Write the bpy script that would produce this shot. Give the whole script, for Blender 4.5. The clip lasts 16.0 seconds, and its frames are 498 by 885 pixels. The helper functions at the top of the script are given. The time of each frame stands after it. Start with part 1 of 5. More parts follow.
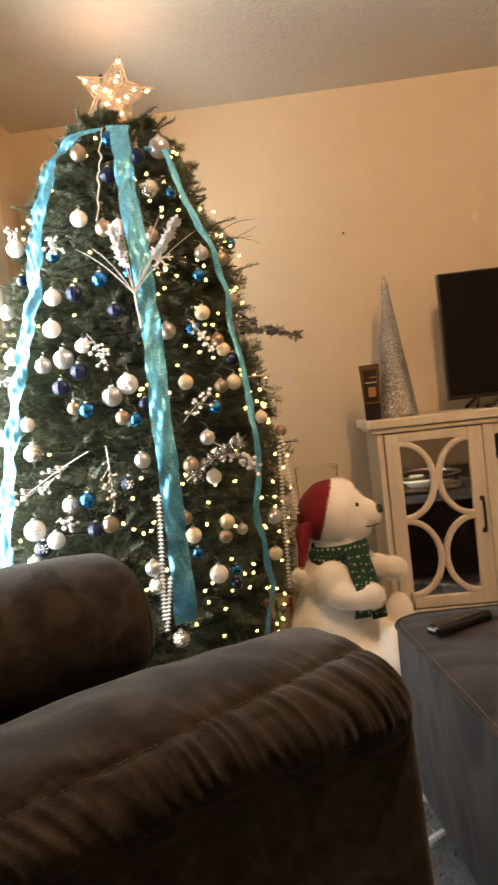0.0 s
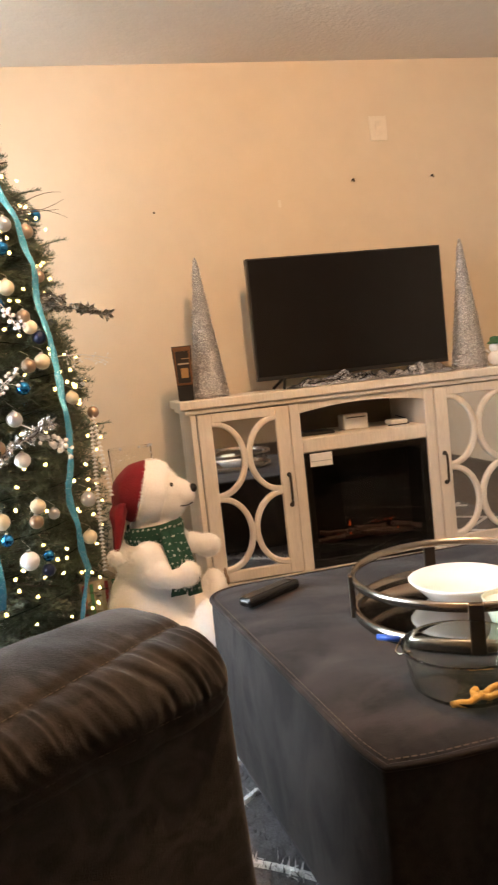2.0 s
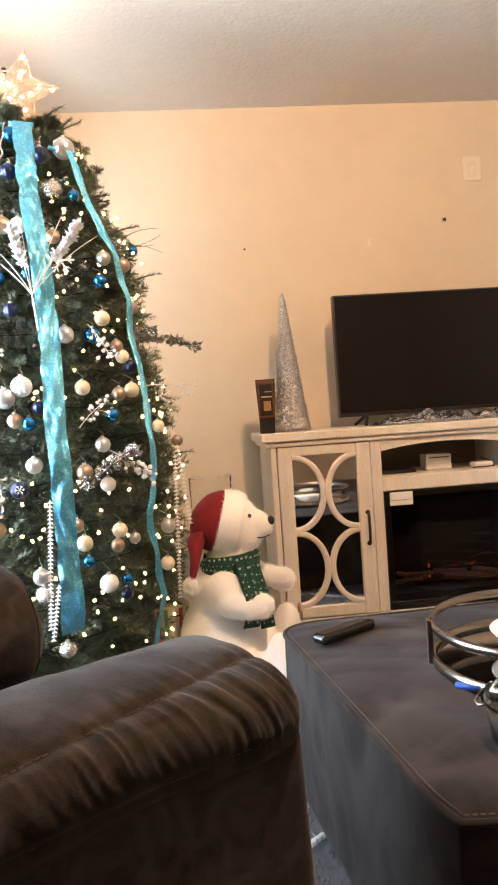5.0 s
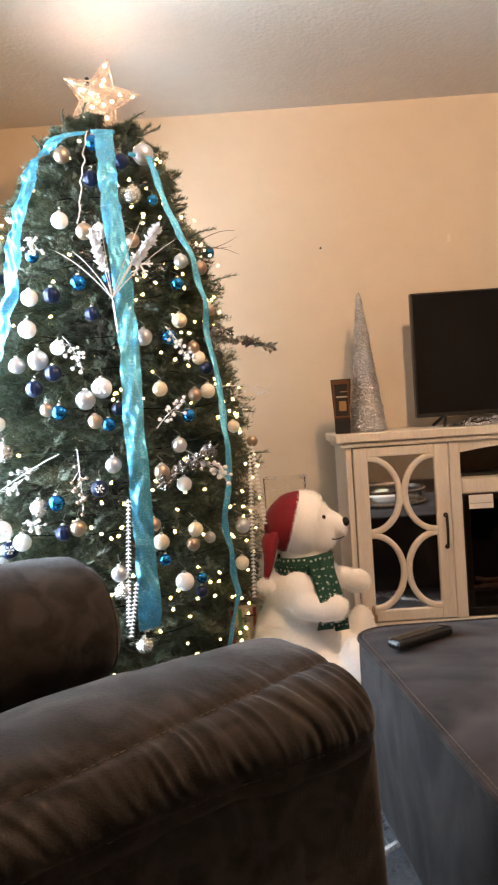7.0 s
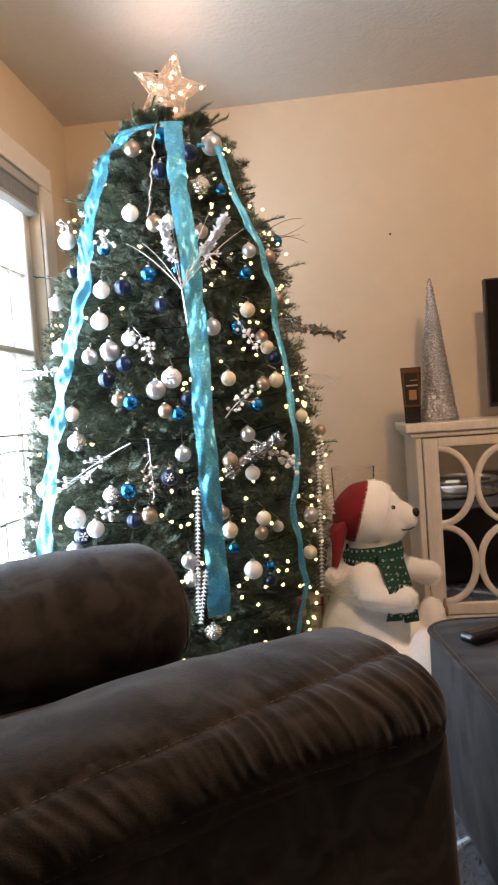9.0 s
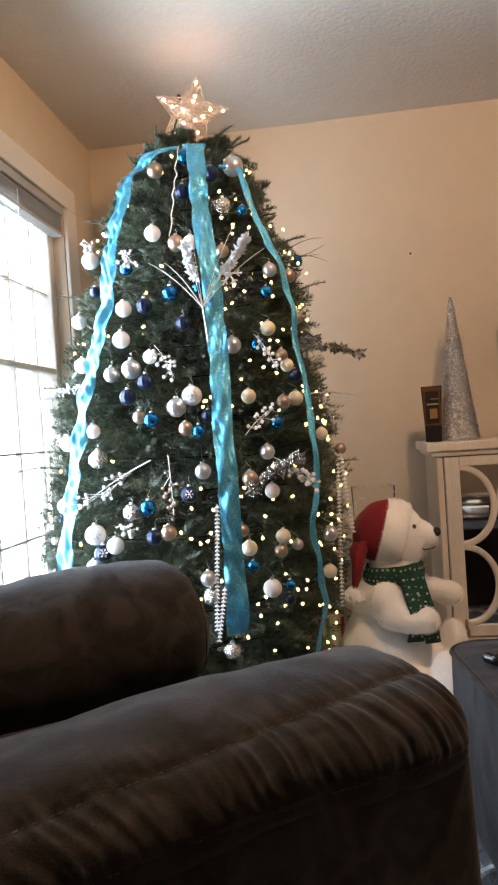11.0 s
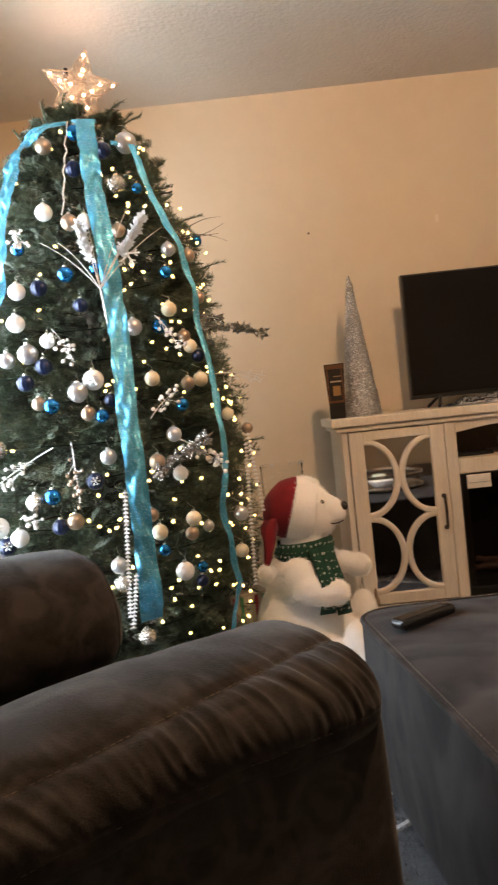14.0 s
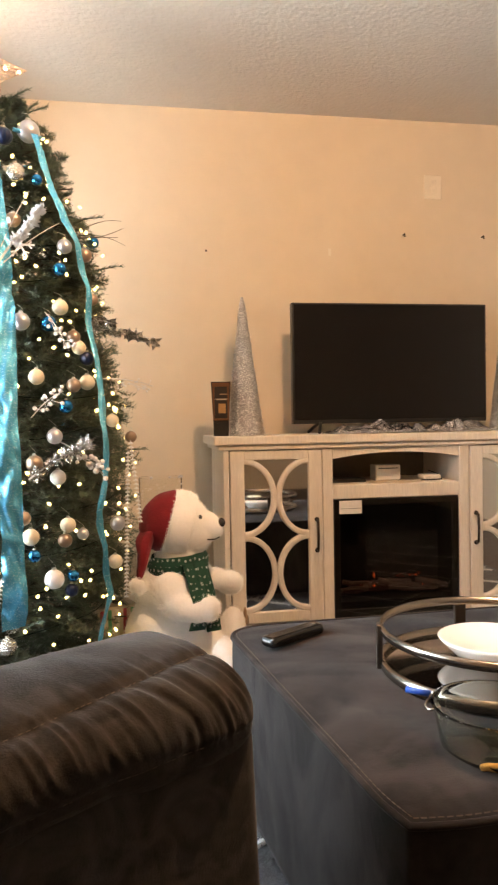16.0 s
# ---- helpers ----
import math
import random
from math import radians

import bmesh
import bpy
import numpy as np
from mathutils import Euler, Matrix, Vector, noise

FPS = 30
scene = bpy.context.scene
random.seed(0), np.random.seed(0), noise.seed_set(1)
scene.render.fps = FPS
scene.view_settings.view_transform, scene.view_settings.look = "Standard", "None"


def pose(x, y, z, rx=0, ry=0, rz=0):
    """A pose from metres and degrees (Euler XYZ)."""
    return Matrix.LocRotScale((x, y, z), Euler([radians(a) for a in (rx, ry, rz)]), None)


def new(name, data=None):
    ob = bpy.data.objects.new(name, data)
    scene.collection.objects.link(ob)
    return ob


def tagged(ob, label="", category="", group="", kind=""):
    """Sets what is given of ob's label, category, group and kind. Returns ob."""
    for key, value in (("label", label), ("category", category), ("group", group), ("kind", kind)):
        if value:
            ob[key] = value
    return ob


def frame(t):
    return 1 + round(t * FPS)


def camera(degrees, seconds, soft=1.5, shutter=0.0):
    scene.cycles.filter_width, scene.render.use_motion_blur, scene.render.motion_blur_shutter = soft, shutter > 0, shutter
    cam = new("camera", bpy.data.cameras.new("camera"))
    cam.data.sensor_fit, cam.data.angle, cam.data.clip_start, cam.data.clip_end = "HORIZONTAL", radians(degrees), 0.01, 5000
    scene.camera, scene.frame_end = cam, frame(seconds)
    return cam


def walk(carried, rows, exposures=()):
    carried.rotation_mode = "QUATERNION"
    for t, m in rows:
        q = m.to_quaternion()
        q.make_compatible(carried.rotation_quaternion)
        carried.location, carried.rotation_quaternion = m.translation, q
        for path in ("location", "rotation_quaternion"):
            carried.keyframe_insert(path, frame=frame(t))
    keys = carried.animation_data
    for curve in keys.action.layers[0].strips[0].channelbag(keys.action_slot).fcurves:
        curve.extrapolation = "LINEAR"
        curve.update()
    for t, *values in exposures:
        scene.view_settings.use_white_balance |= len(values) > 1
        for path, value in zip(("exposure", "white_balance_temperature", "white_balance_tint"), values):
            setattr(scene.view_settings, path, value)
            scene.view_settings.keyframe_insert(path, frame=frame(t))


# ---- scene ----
cam = camera(38.92, 16.0, soft=2.1, shutter=0.5)
PATH = [
    (0, 0.0126, 0.0089, 1.0225, 87.677, 6.320, 3.383),
    (0.5, 0.0123, 0.0047, 1.0204, 87.770, 6.486, 0.011),
    (1, 0.0133, 0.0038, 1.0240, 86.124, 6.936, -3.047),
    (1.5, 0.0141, 0.0074, 1.0215, 85.185, 6.913, -7.654),
    (2, 0.0113, 0.0019, 1.0216, 84.498, 6.146, -11.793),
    (2.5, 0.0098, 0.0012, 1.0220, 84.560, 5.887, -13.624),
    (3, 0.0109, -0.0019, 1.0228, 85.496, 5.936, -12.284),
    (3.5, 0.0085, -0.0029, 1.0238, 85.828, 5.543, -10.085),
    (4, 0.0097, -0.0015, 1.0239, 86.443, 5.317, -7.223),
    (4.5, 0.0074, -0.0024, 1.0226, 86.931, 5.024, -5.526),
    (5, 0.0007, -0.0064, 1.0222, 87.804, 3.955, -5.301),
    (7.5, -0.0002, -0.0047, 1.0315, 88.116, 4.226, 2.635),
    (8, -0.0009, -0.0022, 1.0299, 87.538, 4.454, 4.070),
    (8.5, -0.0033, -0.0049, 1.0300, 88.151, 3.924, 4.790),
    (9, -0.0049, -0.0055, 1.0290, 87.604, 3.980, 6.175),
    (9.5, -0.0064, -0.0067, 1.0305, 87.811, 3.973, 7.664),
    (12, -0.0042, -0.0071, 1.0174, 90.620, 3.691, 7.822),
    (12.5, -0.0040, -0.0073, 1.0170, 91.007, 3.673, 7.330),
    (13, -0.0046, -0.0089, 1.0178, 90.498, 4.259, 6.953),
    (13.5, -0.0006, 0.0042, 1.0131, 88.163, 5.787, 4.229),
    (14, 0.0001, 0.0054, 1.0115, 87.451, 6.082, 0.345),
    (14.5, -0.0135, 0.0034, 1.0087, 87.267, 4.549, -2.593),
    (15, -0.0195, 0.0006, 1.0075, 88.521, 2.554, -3.861),
    (15.5, -0.0267, 0.0085, 1.0022, 88.602, 1.093, -7.055),
    (16, -0.0256, 0.0153, 1.0004, 88.295, 1.025, -9.573),
]
EXPO = [(0, -0.10, 8600, 10), (0.5, 0.10, 8300, 10), (1, 0.22, 7900, 10), (1.5, 0.37, 7350, 10), (2.5, 0.62, 7250, 10), (4, 0.68, 7050, 10), (5, 0.66, 6900, 10), (7.5, 0.24, 6550, 10), (8, 0.16, 6450, 10), (9, -0.05, 6400, 10), (12.5, -0.36, 6550, 10), (13.5, -0.29, 6950, 10), (14.5, 0.18, 7350, 10), (15.5, 0.44, 7400, 10), (16, 0.48, 7400, 10)]
walk(cam, [(r[0], pose(*r[1:])) for r in PATH], EXPO)

# ---- light ----
LEFT, RIGHT, BACK, NORTH, TOP = -1.147, 3.4, -4.4, 3.284, 2.44
world = bpy.data.worlds.new("sky")
scene.world = world
world.use_nodes = True
sky = world.node_tree.nodes.new("ShaderNodeTexSky")
sky.sky_type, sky.sun_disc, sky.sun_elevation, sky.sun_rotation = "NISHITA", False, radians(35), radians(200)
world.node_tree.nodes["Background"].inputs["Strength"].default_value = 0.12
world.node_tree.links.new(sky.outputs["Color"], world.node_tree.nodes["Background"].inputs["Color"])


def lamp(name, kind, energy, color, m, size=0.1, size_y=None):
    d = bpy.data.lights.new(name, kind)
    d.energy, d.color = energy, color
    if kind == "AREA":
        d.size = size
        if size_y:
            d.shape, d.size_y = "RECTANGLE", size_y
    else:
        d.shadow_soft_size = size
    ob = new(name, d)
    ob.matrix_world = m
    return ob


CEIL_LAMP = (0.56, 1.06, 2.37)
lamp("ceiling_bulb", "POINT", 88, (1.0, 0.615, 0.355), pose(*CEIL_LAMP), 0.04)
day = lamp("window_daylight", "AREA", 80, (0.62, 0.80, 1.0), pose(LEFT - 0.02, 1.88, 1.2, 0, -90, 0), 1.5, 1.2)
day.data.spread = radians(132)
lamp("star_glow", "POINT", 0.85, (1.0, 0.48, 0.23), pose(-0.470, 2.515, 2.265), 0.012)


# ---- materials ----
def surface(name, color, rough=0.6, metal=0.0, vary=0.12, scale=6.0, bump=0.0, bump_scale=80.0, fine=True, sheen=0.0, spec=0.5, each=0.0, stretch=None):
    m = bpy.data.materials.new(name)
    m.use_nodes = True
    nt = m.node_tree
    b = nt.nodes["Principled BSDF"]
    b.inputs["Roughness"].default_value, b.inputs["Metallic"].default_value = rough, metal
    b.inputs["Specular IOR Level"].default_value = spec
    if sheen:
        b.inputs["Sheen Weight"].default_value, b.inputs["Sheen Roughness"].default_value = sheen, 0.4
    co = nt.nodes.new("ShaderNodeTexCoord")
    n1 = nt.nodes.new("ShaderNodeTexNoise")
    n1.inputs["Scale"].default_value, n1.inputs["Detail"].default_value = scale, 4
    n2 = nt.nodes.new("ShaderNodeTexNoise")
    n2.inputs["Scale"].default_value, n2.inputs["Detail"].default_value = scale * 9, 3
    at = co.outputs["Object"]
    if stretch:
        vm = nt.nodes.new("ShaderNodeVectorMath")
        vm.operation, vm.inputs[1].default_value = "MULTIPLY", stretch
        nt.links.new(at, vm.inputs[0])
        at = vm.outputs[0]
    for n in (n1, n2):
        nt.links.new(at, n.inputs["Vector"])
    add = nt.nodes.new("ShaderNodeMath")
    add.operation = "ADD"
    nt.links.new(n1.outputs["Fac"], add.inputs[0])
    nt.links.new(n2.outputs["Fac"], add.inputs[1])
    last = add
    if each:
        info = nt.nodes.new("ShaderNodeObjectInfo")
        ma = nt.nodes.new("ShaderNodeMath")
        ma.operation, ma.inputs[1].default_value = "MULTIPLY_ADD", each
        nt.links.new(info.outputs["Random"], ma.inputs[0])
        nt.links.new(add.outputs[0], ma.inputs[2])
        last = ma
    rng = nt.nodes.new("ShaderNodeMapRange")
    rng.inputs["From Min"].default_value, rng.inputs["From Max"].default_value = 0.6, 1.4
    rng.inputs["To Min"].default_value, rng.inputs["To Max"].default_value = 1 - vary, 1 + vary
    nt.links.new(last.outputs[0], rng.inputs["Value"])
    mix = nt.nodes.new("ShaderNodeVectorMath")
    mix.operation = "SCALE"
    mix.inputs[0].default_value = color
    nt.links.new(rng.outputs[0], mix.inputs["Scale"])
    nt.links.new(mix.outputs[0], b.inputs["Base Color"])
    if bump:
        n3 = nt.nodes.new("ShaderNodeTexNoise")
        n3.inputs["Scale"].default_value, n3.inputs["Detail"].default_value = bump_scale, 5
        nt.links.new(at, n3.inputs["Vector"])
        bp = nt.nodes.new("ShaderNodeBump")
        bp.inputs["Strength"].default_value, bp.inputs["Distance"].default_value = bump, 0.01
        nt.links.new(n3.outputs["Fac"], bp.inputs["Height"])
        nt.links.new(bp.outputs[0], b.inputs["Normal"])
    return m


def glow(name, color, strength):
    m = bpy.data.materials.new(name)
    m.use_nodes = True
    b = m.node_tree.nodes["Principled BSDF"]
    b.inputs["Base Color"].default_value = (*color, 1)
    b.inputs["Emission Color"].default_value, b.inputs["Emission Strength"].default_value = (*color, 1), strength
    return m


def glass(name, color=(0.95, 0.97, 0.95), rough=0.02, ior=1.3):
    m = bpy.data.materials.new(name)
    m.use_nodes = True
    b = m.node_tree.nodes["Principled BSDF"]
    b.inputs["Base Color"].default_value, b.inputs["Roughness"].default_value = (*color, 1), rough
    b.inputs["Transmission Weight"].default_value, b.inputs["IOR"].default_value = 1.0, ior
    return m


def glitter(name, color, flake, scale=500.0, share=0.62, rough=0.25, metal=0.8, tilt=1.3):
    """Base colour with small bright mirror flakes scattered over it."""
    m = surface(name, color, rough, metal, 0.15, 20)
    nt = m.node_tree
    b = nt.nodes["Principled BSDF"]
    co = nt.nodes.new("ShaderNodeTexCoord")
    v = nt.nodes.new("ShaderNodeTexVoronoi")
    v.inputs["Scale"].default_value = scale
    nt.links.new(co.outputs["Object"], v.inputs["Vector"])
    sub = nt.nodes.new("ShaderNodeVectorMath")
    sub.operation = "SUBTRACT"
    sub.inputs[1].default_value = (0.5, 0.5, 0.5)
    nt.links.new(v.outputs["Color"], sub.inputs[0])
    geo = nt.nodes.new("ShaderNodeNewGeometry")
    mad = nt.nodes.new("ShaderNodeVectorMath")
    mad.operation = "MULTIPLY_ADD"
    mad.inputs[1].default_value = (tilt, tilt, tilt)
    nt.links.new(sub.outputs[0], mad.inputs[0])
    nt.links.new(geo.outputs["Normal"], mad.inputs[2])
    nrm = nt.nodes.new("ShaderNodeVectorMath")
    nrm.operation = "NORMALIZE"
    nt.links.new(mad.outputs[0], nrm.inputs[0])
    nt.links.new(nrm.outputs[0], b.inputs["Normal"])
    sep = nt.nodes.new("ShaderNodeSeparateColor")
    nt.links.new(v.outputs["Color"], sep.inputs[0])
    gt = nt.nodes.new("ShaderNodeMath")
    gt.operation, gt.inputs[1].default_value = "GREATER_THAN", share
    nt.links.new(sep.outputs[0], gt.inputs[0])
    old = b.inputs["Base Color"].links[0].from_socket
    mx = nt.nodes.new("ShaderNodeMix")
    mx.data_type = "RGBA"
    nt.links.new(gt.outputs[0], mx.inputs["Factor"])
    nt.links.new(old, mx.inputs["A"])
    mx.inputs["B"].default_value = (*flake, 1)
    nt.links.new(mx.outputs["Result"], b.inputs["Base Color"])
    return m


WALL = surface("wall_paint", (0.66, 0.555, 0.42), 0.75, vary=0.04, scale=1.2, bump=0.08, bump_scale=120)
CEIL = surface("ceiling_paint", (0.70, 0.64, 0.565), 0.9, vary=0.04, scale=2, bump=0.28, bump_scale=55)
TRIM = surface("trim_paint", (0.78, 0.76, 0.72), 0.4, vary=0.04)
FLOOR = surface("carpet", (0.12, 0.10, 0.085), 0.95, vary=0.25, scale=15, bump=0.6, bump_scale=300)
WASH = surface("whitewashed_wood", (0.74, 0.67, 0.58), 0.45, vary=0.13, scale=5, bump=0.15, bump_scale=40, stretch=(5, 5, 0.5))
BLACK = surface("black_plastic", (0.012, 0.011, 0.010), 0.35, vary=0.1)
SCREEN = surface("screen_glass", (0.008, 0.007, 0.007), 0.16, vary=0.05, spec=0.3)
FIREBOX = surface("firebox_lining", (0.006, 0.005, 0.005), 0.7, vary=0.05, spec=0.1)
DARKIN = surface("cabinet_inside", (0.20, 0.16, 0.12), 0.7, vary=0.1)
BRONZE = surface("bronze", (0.05, 0.035, 0.025), 0.35, 0.8)
MIRROR = surface("mirror", (0.80, 0.80, 0.80), 0.03, 1.0, vary=0.02)
VELVET = surface("grey_brown_suede", (0.022, 0.0188, 0.0170), 0.95, vary=0.3, scale=7, bump=0.2, bump_scale=350, sheen=0.12, spec=0.06)
SUEDE = surface("taupe_velvet", (0.017, 0.0145, 0.0145), 0.92, vary=0.4, scale=6, bump=0.2, bump_scale=350, sheen=0.08, spec=0.08)


def nap(m, light, scale, stretch):
    """Brushed patches in a velvet pile: lighter where the pile lies the other way."""
    nt = m.node_tree
    b = nt.nodes["Principled BSDF"]
    co = nt.nodes.new("ShaderNodeTexCoord")
    mp = nt.nodes.new("ShaderNodeMapping")
    mp.inputs["Scale"].default_value, mp.inputs["Rotation"].default_value = stretch, (0.3, 0.4, 0.5)
    nz = nt.nodes.new("ShaderNodeTexNoise")
    nz.inputs["Scale"].default_value, nz.inputs["Detail"].default_value, nz.inputs["Distortion"].default_value = scale, 5, 1.2
    rg = nt.nodes.new("ShaderNodeMapRange")
    rg.inputs["From Min"].default_value, rg.inputs["From Max"].default_value = 0.42, 0.64
    mx = nt.nodes.new("ShaderNodeMix")
    mx.data_type = "RGBA"
    old = b.inputs["Base Color"].links[0].from_socket
    nt.links.new(co.outputs["Object"], mp.inputs["Vector"])
    nt.links.new(mp.outputs[0], nz.inputs["Vector"])
    nt.links.new(nz.outputs["Fac"], rg.inputs["Value"])
    nt.links.new(rg.outputs[0], mx.inputs["Factor"])
    nt.links.new(old, mx.inputs["A"])
    mx.inputs["B"].default_value = (*light, 1)
    nt.links.new(mx.outputs["Result"], b.inputs["Base Color"])
    return m


nap(SUEDE, (0.040, 0.034, 0.033), 4.2, (1.0, 1.6, 0.7))
nap(VELVET, (0.040, 0.035, 0.032), 13.0, (1.0, 1.0, 1.0))
THREAD = surface("stitching", (0.075, 0.058, 0.044), 0.85)
SILVERM = surface("brushed_nickel", (0.30, 0.265, 0.23), 0.25, 1.0, vary=0.08)
WHITEC = surface("white_ceramic", (0.82, 0.80, 0.76), 0.2, vary=0.02)


# ---- building helpers ----
def part(name, bm, material, parent, label="", smooth=False):
    me = bpy.data.meshes.new(name)
    bmesh.ops.recalc_face_normals(bm, faces=bm.faces)
    bm.to_mesh(me)
    bm.free()
    for mt in (material if isinstance(material, (list, tuple)) else [material]):
        me.materials.append(mt)
    if smooth:
        me.shade_smooth()
    ob = new(name, me)
    if parent is not None:
        ob.parent = parent
        ob.matrix_parent_inverse = Matrix.Identity(4)
    return tagged(ob, label=label) if label else ob


def raw_part(name, verts, faces, material, parent, smooth=False):
    me = bpy.data.meshes.new(name)
    me.from_pydata(verts, [], faces)
    me.materials.append(material)
    if smooth:
        me.shade_smooth()
    ob = new(name, me)
    if parent is not None:
        ob.parent = parent
    return ob


def thing(name, label, category, at=(0, 0, 0), turn=0.0, group=""):
    ob = new(name)
    ob.matrix_basis = pose(*at, 0, 0, turn)
    return tagged(ob, label, category, group)


def structure(name, bm, material, label=""):
    return tagged(part(name, bm, material, None), label, kind="structure")


def box(bm, x0, x1, y0, y1, z0, z1, bevel=0.0, seg=1):
    vs = [bm.verts.new(p) for p in ((x0, y0, z0), (x1, y0, z0), (x1, y1, z0), (x0, y1, z0), (x0, y0, z1), (x1, y0, z1), (x1, y1, z1), (x0, y1, z1))]
    fs = [bm.faces.new([vs[i] for i in q]) for q in ((3, 2, 1, 0), (4, 5, 6, 7), (0, 1, 5, 4), (1, 2, 6, 5), (2, 3, 7, 6), (3, 0, 4, 7))]
    if bevel:
        es = list({e for fc in fs for e in fc.edges})
        bmesh.ops.bevel(bm, geom=es, offset=bevel, segments=seg, affect="EDGES", profile=0.5)
    return bm


def boxed(*a, **k):
    return box(bmesh.new(), *a, **k)


def tube(bm, pts, r, seg=6, closed=False, r_end=None):
    pts = [Vector(p) for p in pts]
    n = len(pts)
    rings = []
    for i, p in enumerate(pts):
        a = pts[(i - 1) % n] if closed or i else p
        b = pts[(i + 1) % n] if closed or i < n - 1 else p
        d = (b - a).normalized()
        u = d.cross(Vector((0, 0, 1)) if abs(d.z) < 0.9 else Vector((1, 0, 0))).normalized()
        w = d.cross(u)
        rr = r if r_end is None else r + (r_end - r) * i / (n - 1)
        rings.append([bm.verts.new(p + (u * math.cos(2 * math.pi * k / seg) + w * math.sin(2 * math.pi * k / seg)) * rr) for k in range(seg)])
    for i in range(n if closed else n - 1):
        q, s = rings[i], rings[(i + 1) % n]
        for k in range(seg):
            bm.faces.new((q[k], q[(k + 1) % seg], s[(k + 1) % seg], s[k]))
    if not closed:
        bm.faces.new(rings[0][::-1])
        bm.faces.new(rings[-1])
    return bm


def lathe(bm, profile, seg=24, at=(0, 0, 0)):
    """Turn (radius, height) pairs round the z axis."""
    rings = []
    for r, z in profile:
        if r < 1e-5:
            rings.append([bm.verts.new((at[0], at[1], at[2] + z))])
        else:
            rings.append([bm.verts.new((at[0] + r * math.cos(2 * math.pi * k / seg), at[1] + r * math.sin(2 * math.pi * k / seg), at[2] + z)) for k in range(seg)])
    for a, b in zip(rings, rings[1:]):
        for k in range(seg):
            q = [a[k % len(a)], a[(k + 1) % len(a)], b[(k + 1) % len(b)], b[k % len(b)]]
            q = list(dict.fromkeys(q))
            if len(q) > 2:
                bm.faces.new(q)
    return bm


def ball(bm, at, r, sub=2, scale=(1, 1, 1)):
    bmesh.ops.create_icosphere(bm, subdivisions=sub, radius=r, matrix=Matrix.Translation(at) @ Matrix.Diagonal((*scale, 1)))
    return bm


# ---- the room ----
structure("floor", boxed(LEFT - 0.15, RIGHT + 0.1, BACK - 0.1, NORTH + 0.1, -0.1, 0), FLOOR, "dark carpeted living room floor")
structure("ceiling", boxed(LEFT - 0.15, RIGHT + 0.1, BACK - 0.1, NORTH + 0.1, TOP, TOP + 0.1), CEIL, "off-white textured ceiling")
structure("wall_north", boxed(LEFT - 0.15, RIGHT + 0.1, NORTH, NORTH + 0.12, 0, TOP), WALL, "warm beige painted wall behind the cabinet")
structure("wall_south", boxed(LEFT - 0.15, RIGHT + 0.1, BACK - 0.12, BACK, 0, TOP), WALL, "plain beige painted wall")
structure("wall_east", boxed(RIGHT, RIGHT + 0.12, BACK, NORTH, 0, TOP), WALL, "plain beige painted wall")
WY0, WY1, WZ0, WZ1 = 1.25, 2.90, 0.35, 2.04
bm = bmesh.new()
box(bm, LEFT - 0.14, LEFT, BACK, WY0, 0, TOP)
box(bm, LEFT - 0.14, LEFT, WY1, NORTH, 0, TOP)
box(bm, LEFT - 0.14, LEFT, WY0, WY1, 0, WZ0)
box(bm, LEFT - 0.14, LEFT, WY0, WY1, WZ1, TOP)
structure("wall_west", bm, WALL, "beige painted wall with a tall window")
bm = boxed(LEFT, RIGHT, NORTH - 0.014, NORTH - 0.001, 0, 0.09, bevel=0.004)
structure("baseboard", bm, TRIM, "white painted baseboard along the wall")

win = tagged(new("window_1"), "tall white window with a raised blind, bright daylight outside", kind="structure")
fx = LEFT - 0.05
for y0, y1, z0, z1 in ((WY0, WY0 + 0.05, WZ0, WZ1), (WY1 - 0.05, WY1, WZ0, WZ1), (WY0 + 0.05, WY1 - 0.05, WZ0, WZ0 + 0.05), (WY0 + 0.05, WY1 - 0.05, WZ1 - 0.05, WZ1), (WY0 + 0.05, WY1 - 0.05, 1.327, 1.353)):
    part("window_frame", boxed(fx - 0.06, fx, y0, y1, z0, z1, bevel=0.005), TRIM, win)
for z in (0.675, 1.005, 1.665):
    part("muntin", boxed(fx - 0.045, fx - 0.02, WY0 + 0.05, WY1 - 0.05, z - 0.004, z + 0.004), TRIM, win)
for k in range(7):
    y = 2.712 - 0.205 * k
    part("muntin", boxed(fx - 0.046, fx - 0.021, y - 0.0035, y + 0.0035, WZ0 + 0.05, WZ1 - 0.05), TRIM, win)
for y0, y1, z0, z1 in ((WY1 + 0.004, WY1 + 0.118, WZ0 - 0.03, WZ1 + 0.004), (WY0 - 0.118, WY0 - 0.004, WZ0 - 0.03, WZ1 + 0.004), (WY0 - 0.118, WY1 + 0.118, WZ1 + 0.005, WZ1 + 0.105)):
    part("casing", boxed(LEFT + 0.0005, LEFT + 0.018, y0, y1, z0, z1, bevel=0.005, seg=2), TRIM, win)
pane = part("pane", boxed(fx - 0.036, fx - 0.032, WY0 + 0.05, WY1 - 0.05, WZ0 + 0.05, WZ1 - 0.05), glass("window_glass", (1, 1, 1), 0.0), win)
pane.visible_shadow = False
part("window_sill", boxed(LEFT - 0.05, LEFT + 0.03, WY0 - 0.03, WY1 + 0.03, WZ0 - 0.03, WZ0 - 0.001, bevel=0.005), TRIM, win)
BLIND = surface("blind_slats", (0.45, 0.46, 0.47), 0.5)
blind = thing("window_blind", "grey slatted blind drawn up to the window head", "blind")
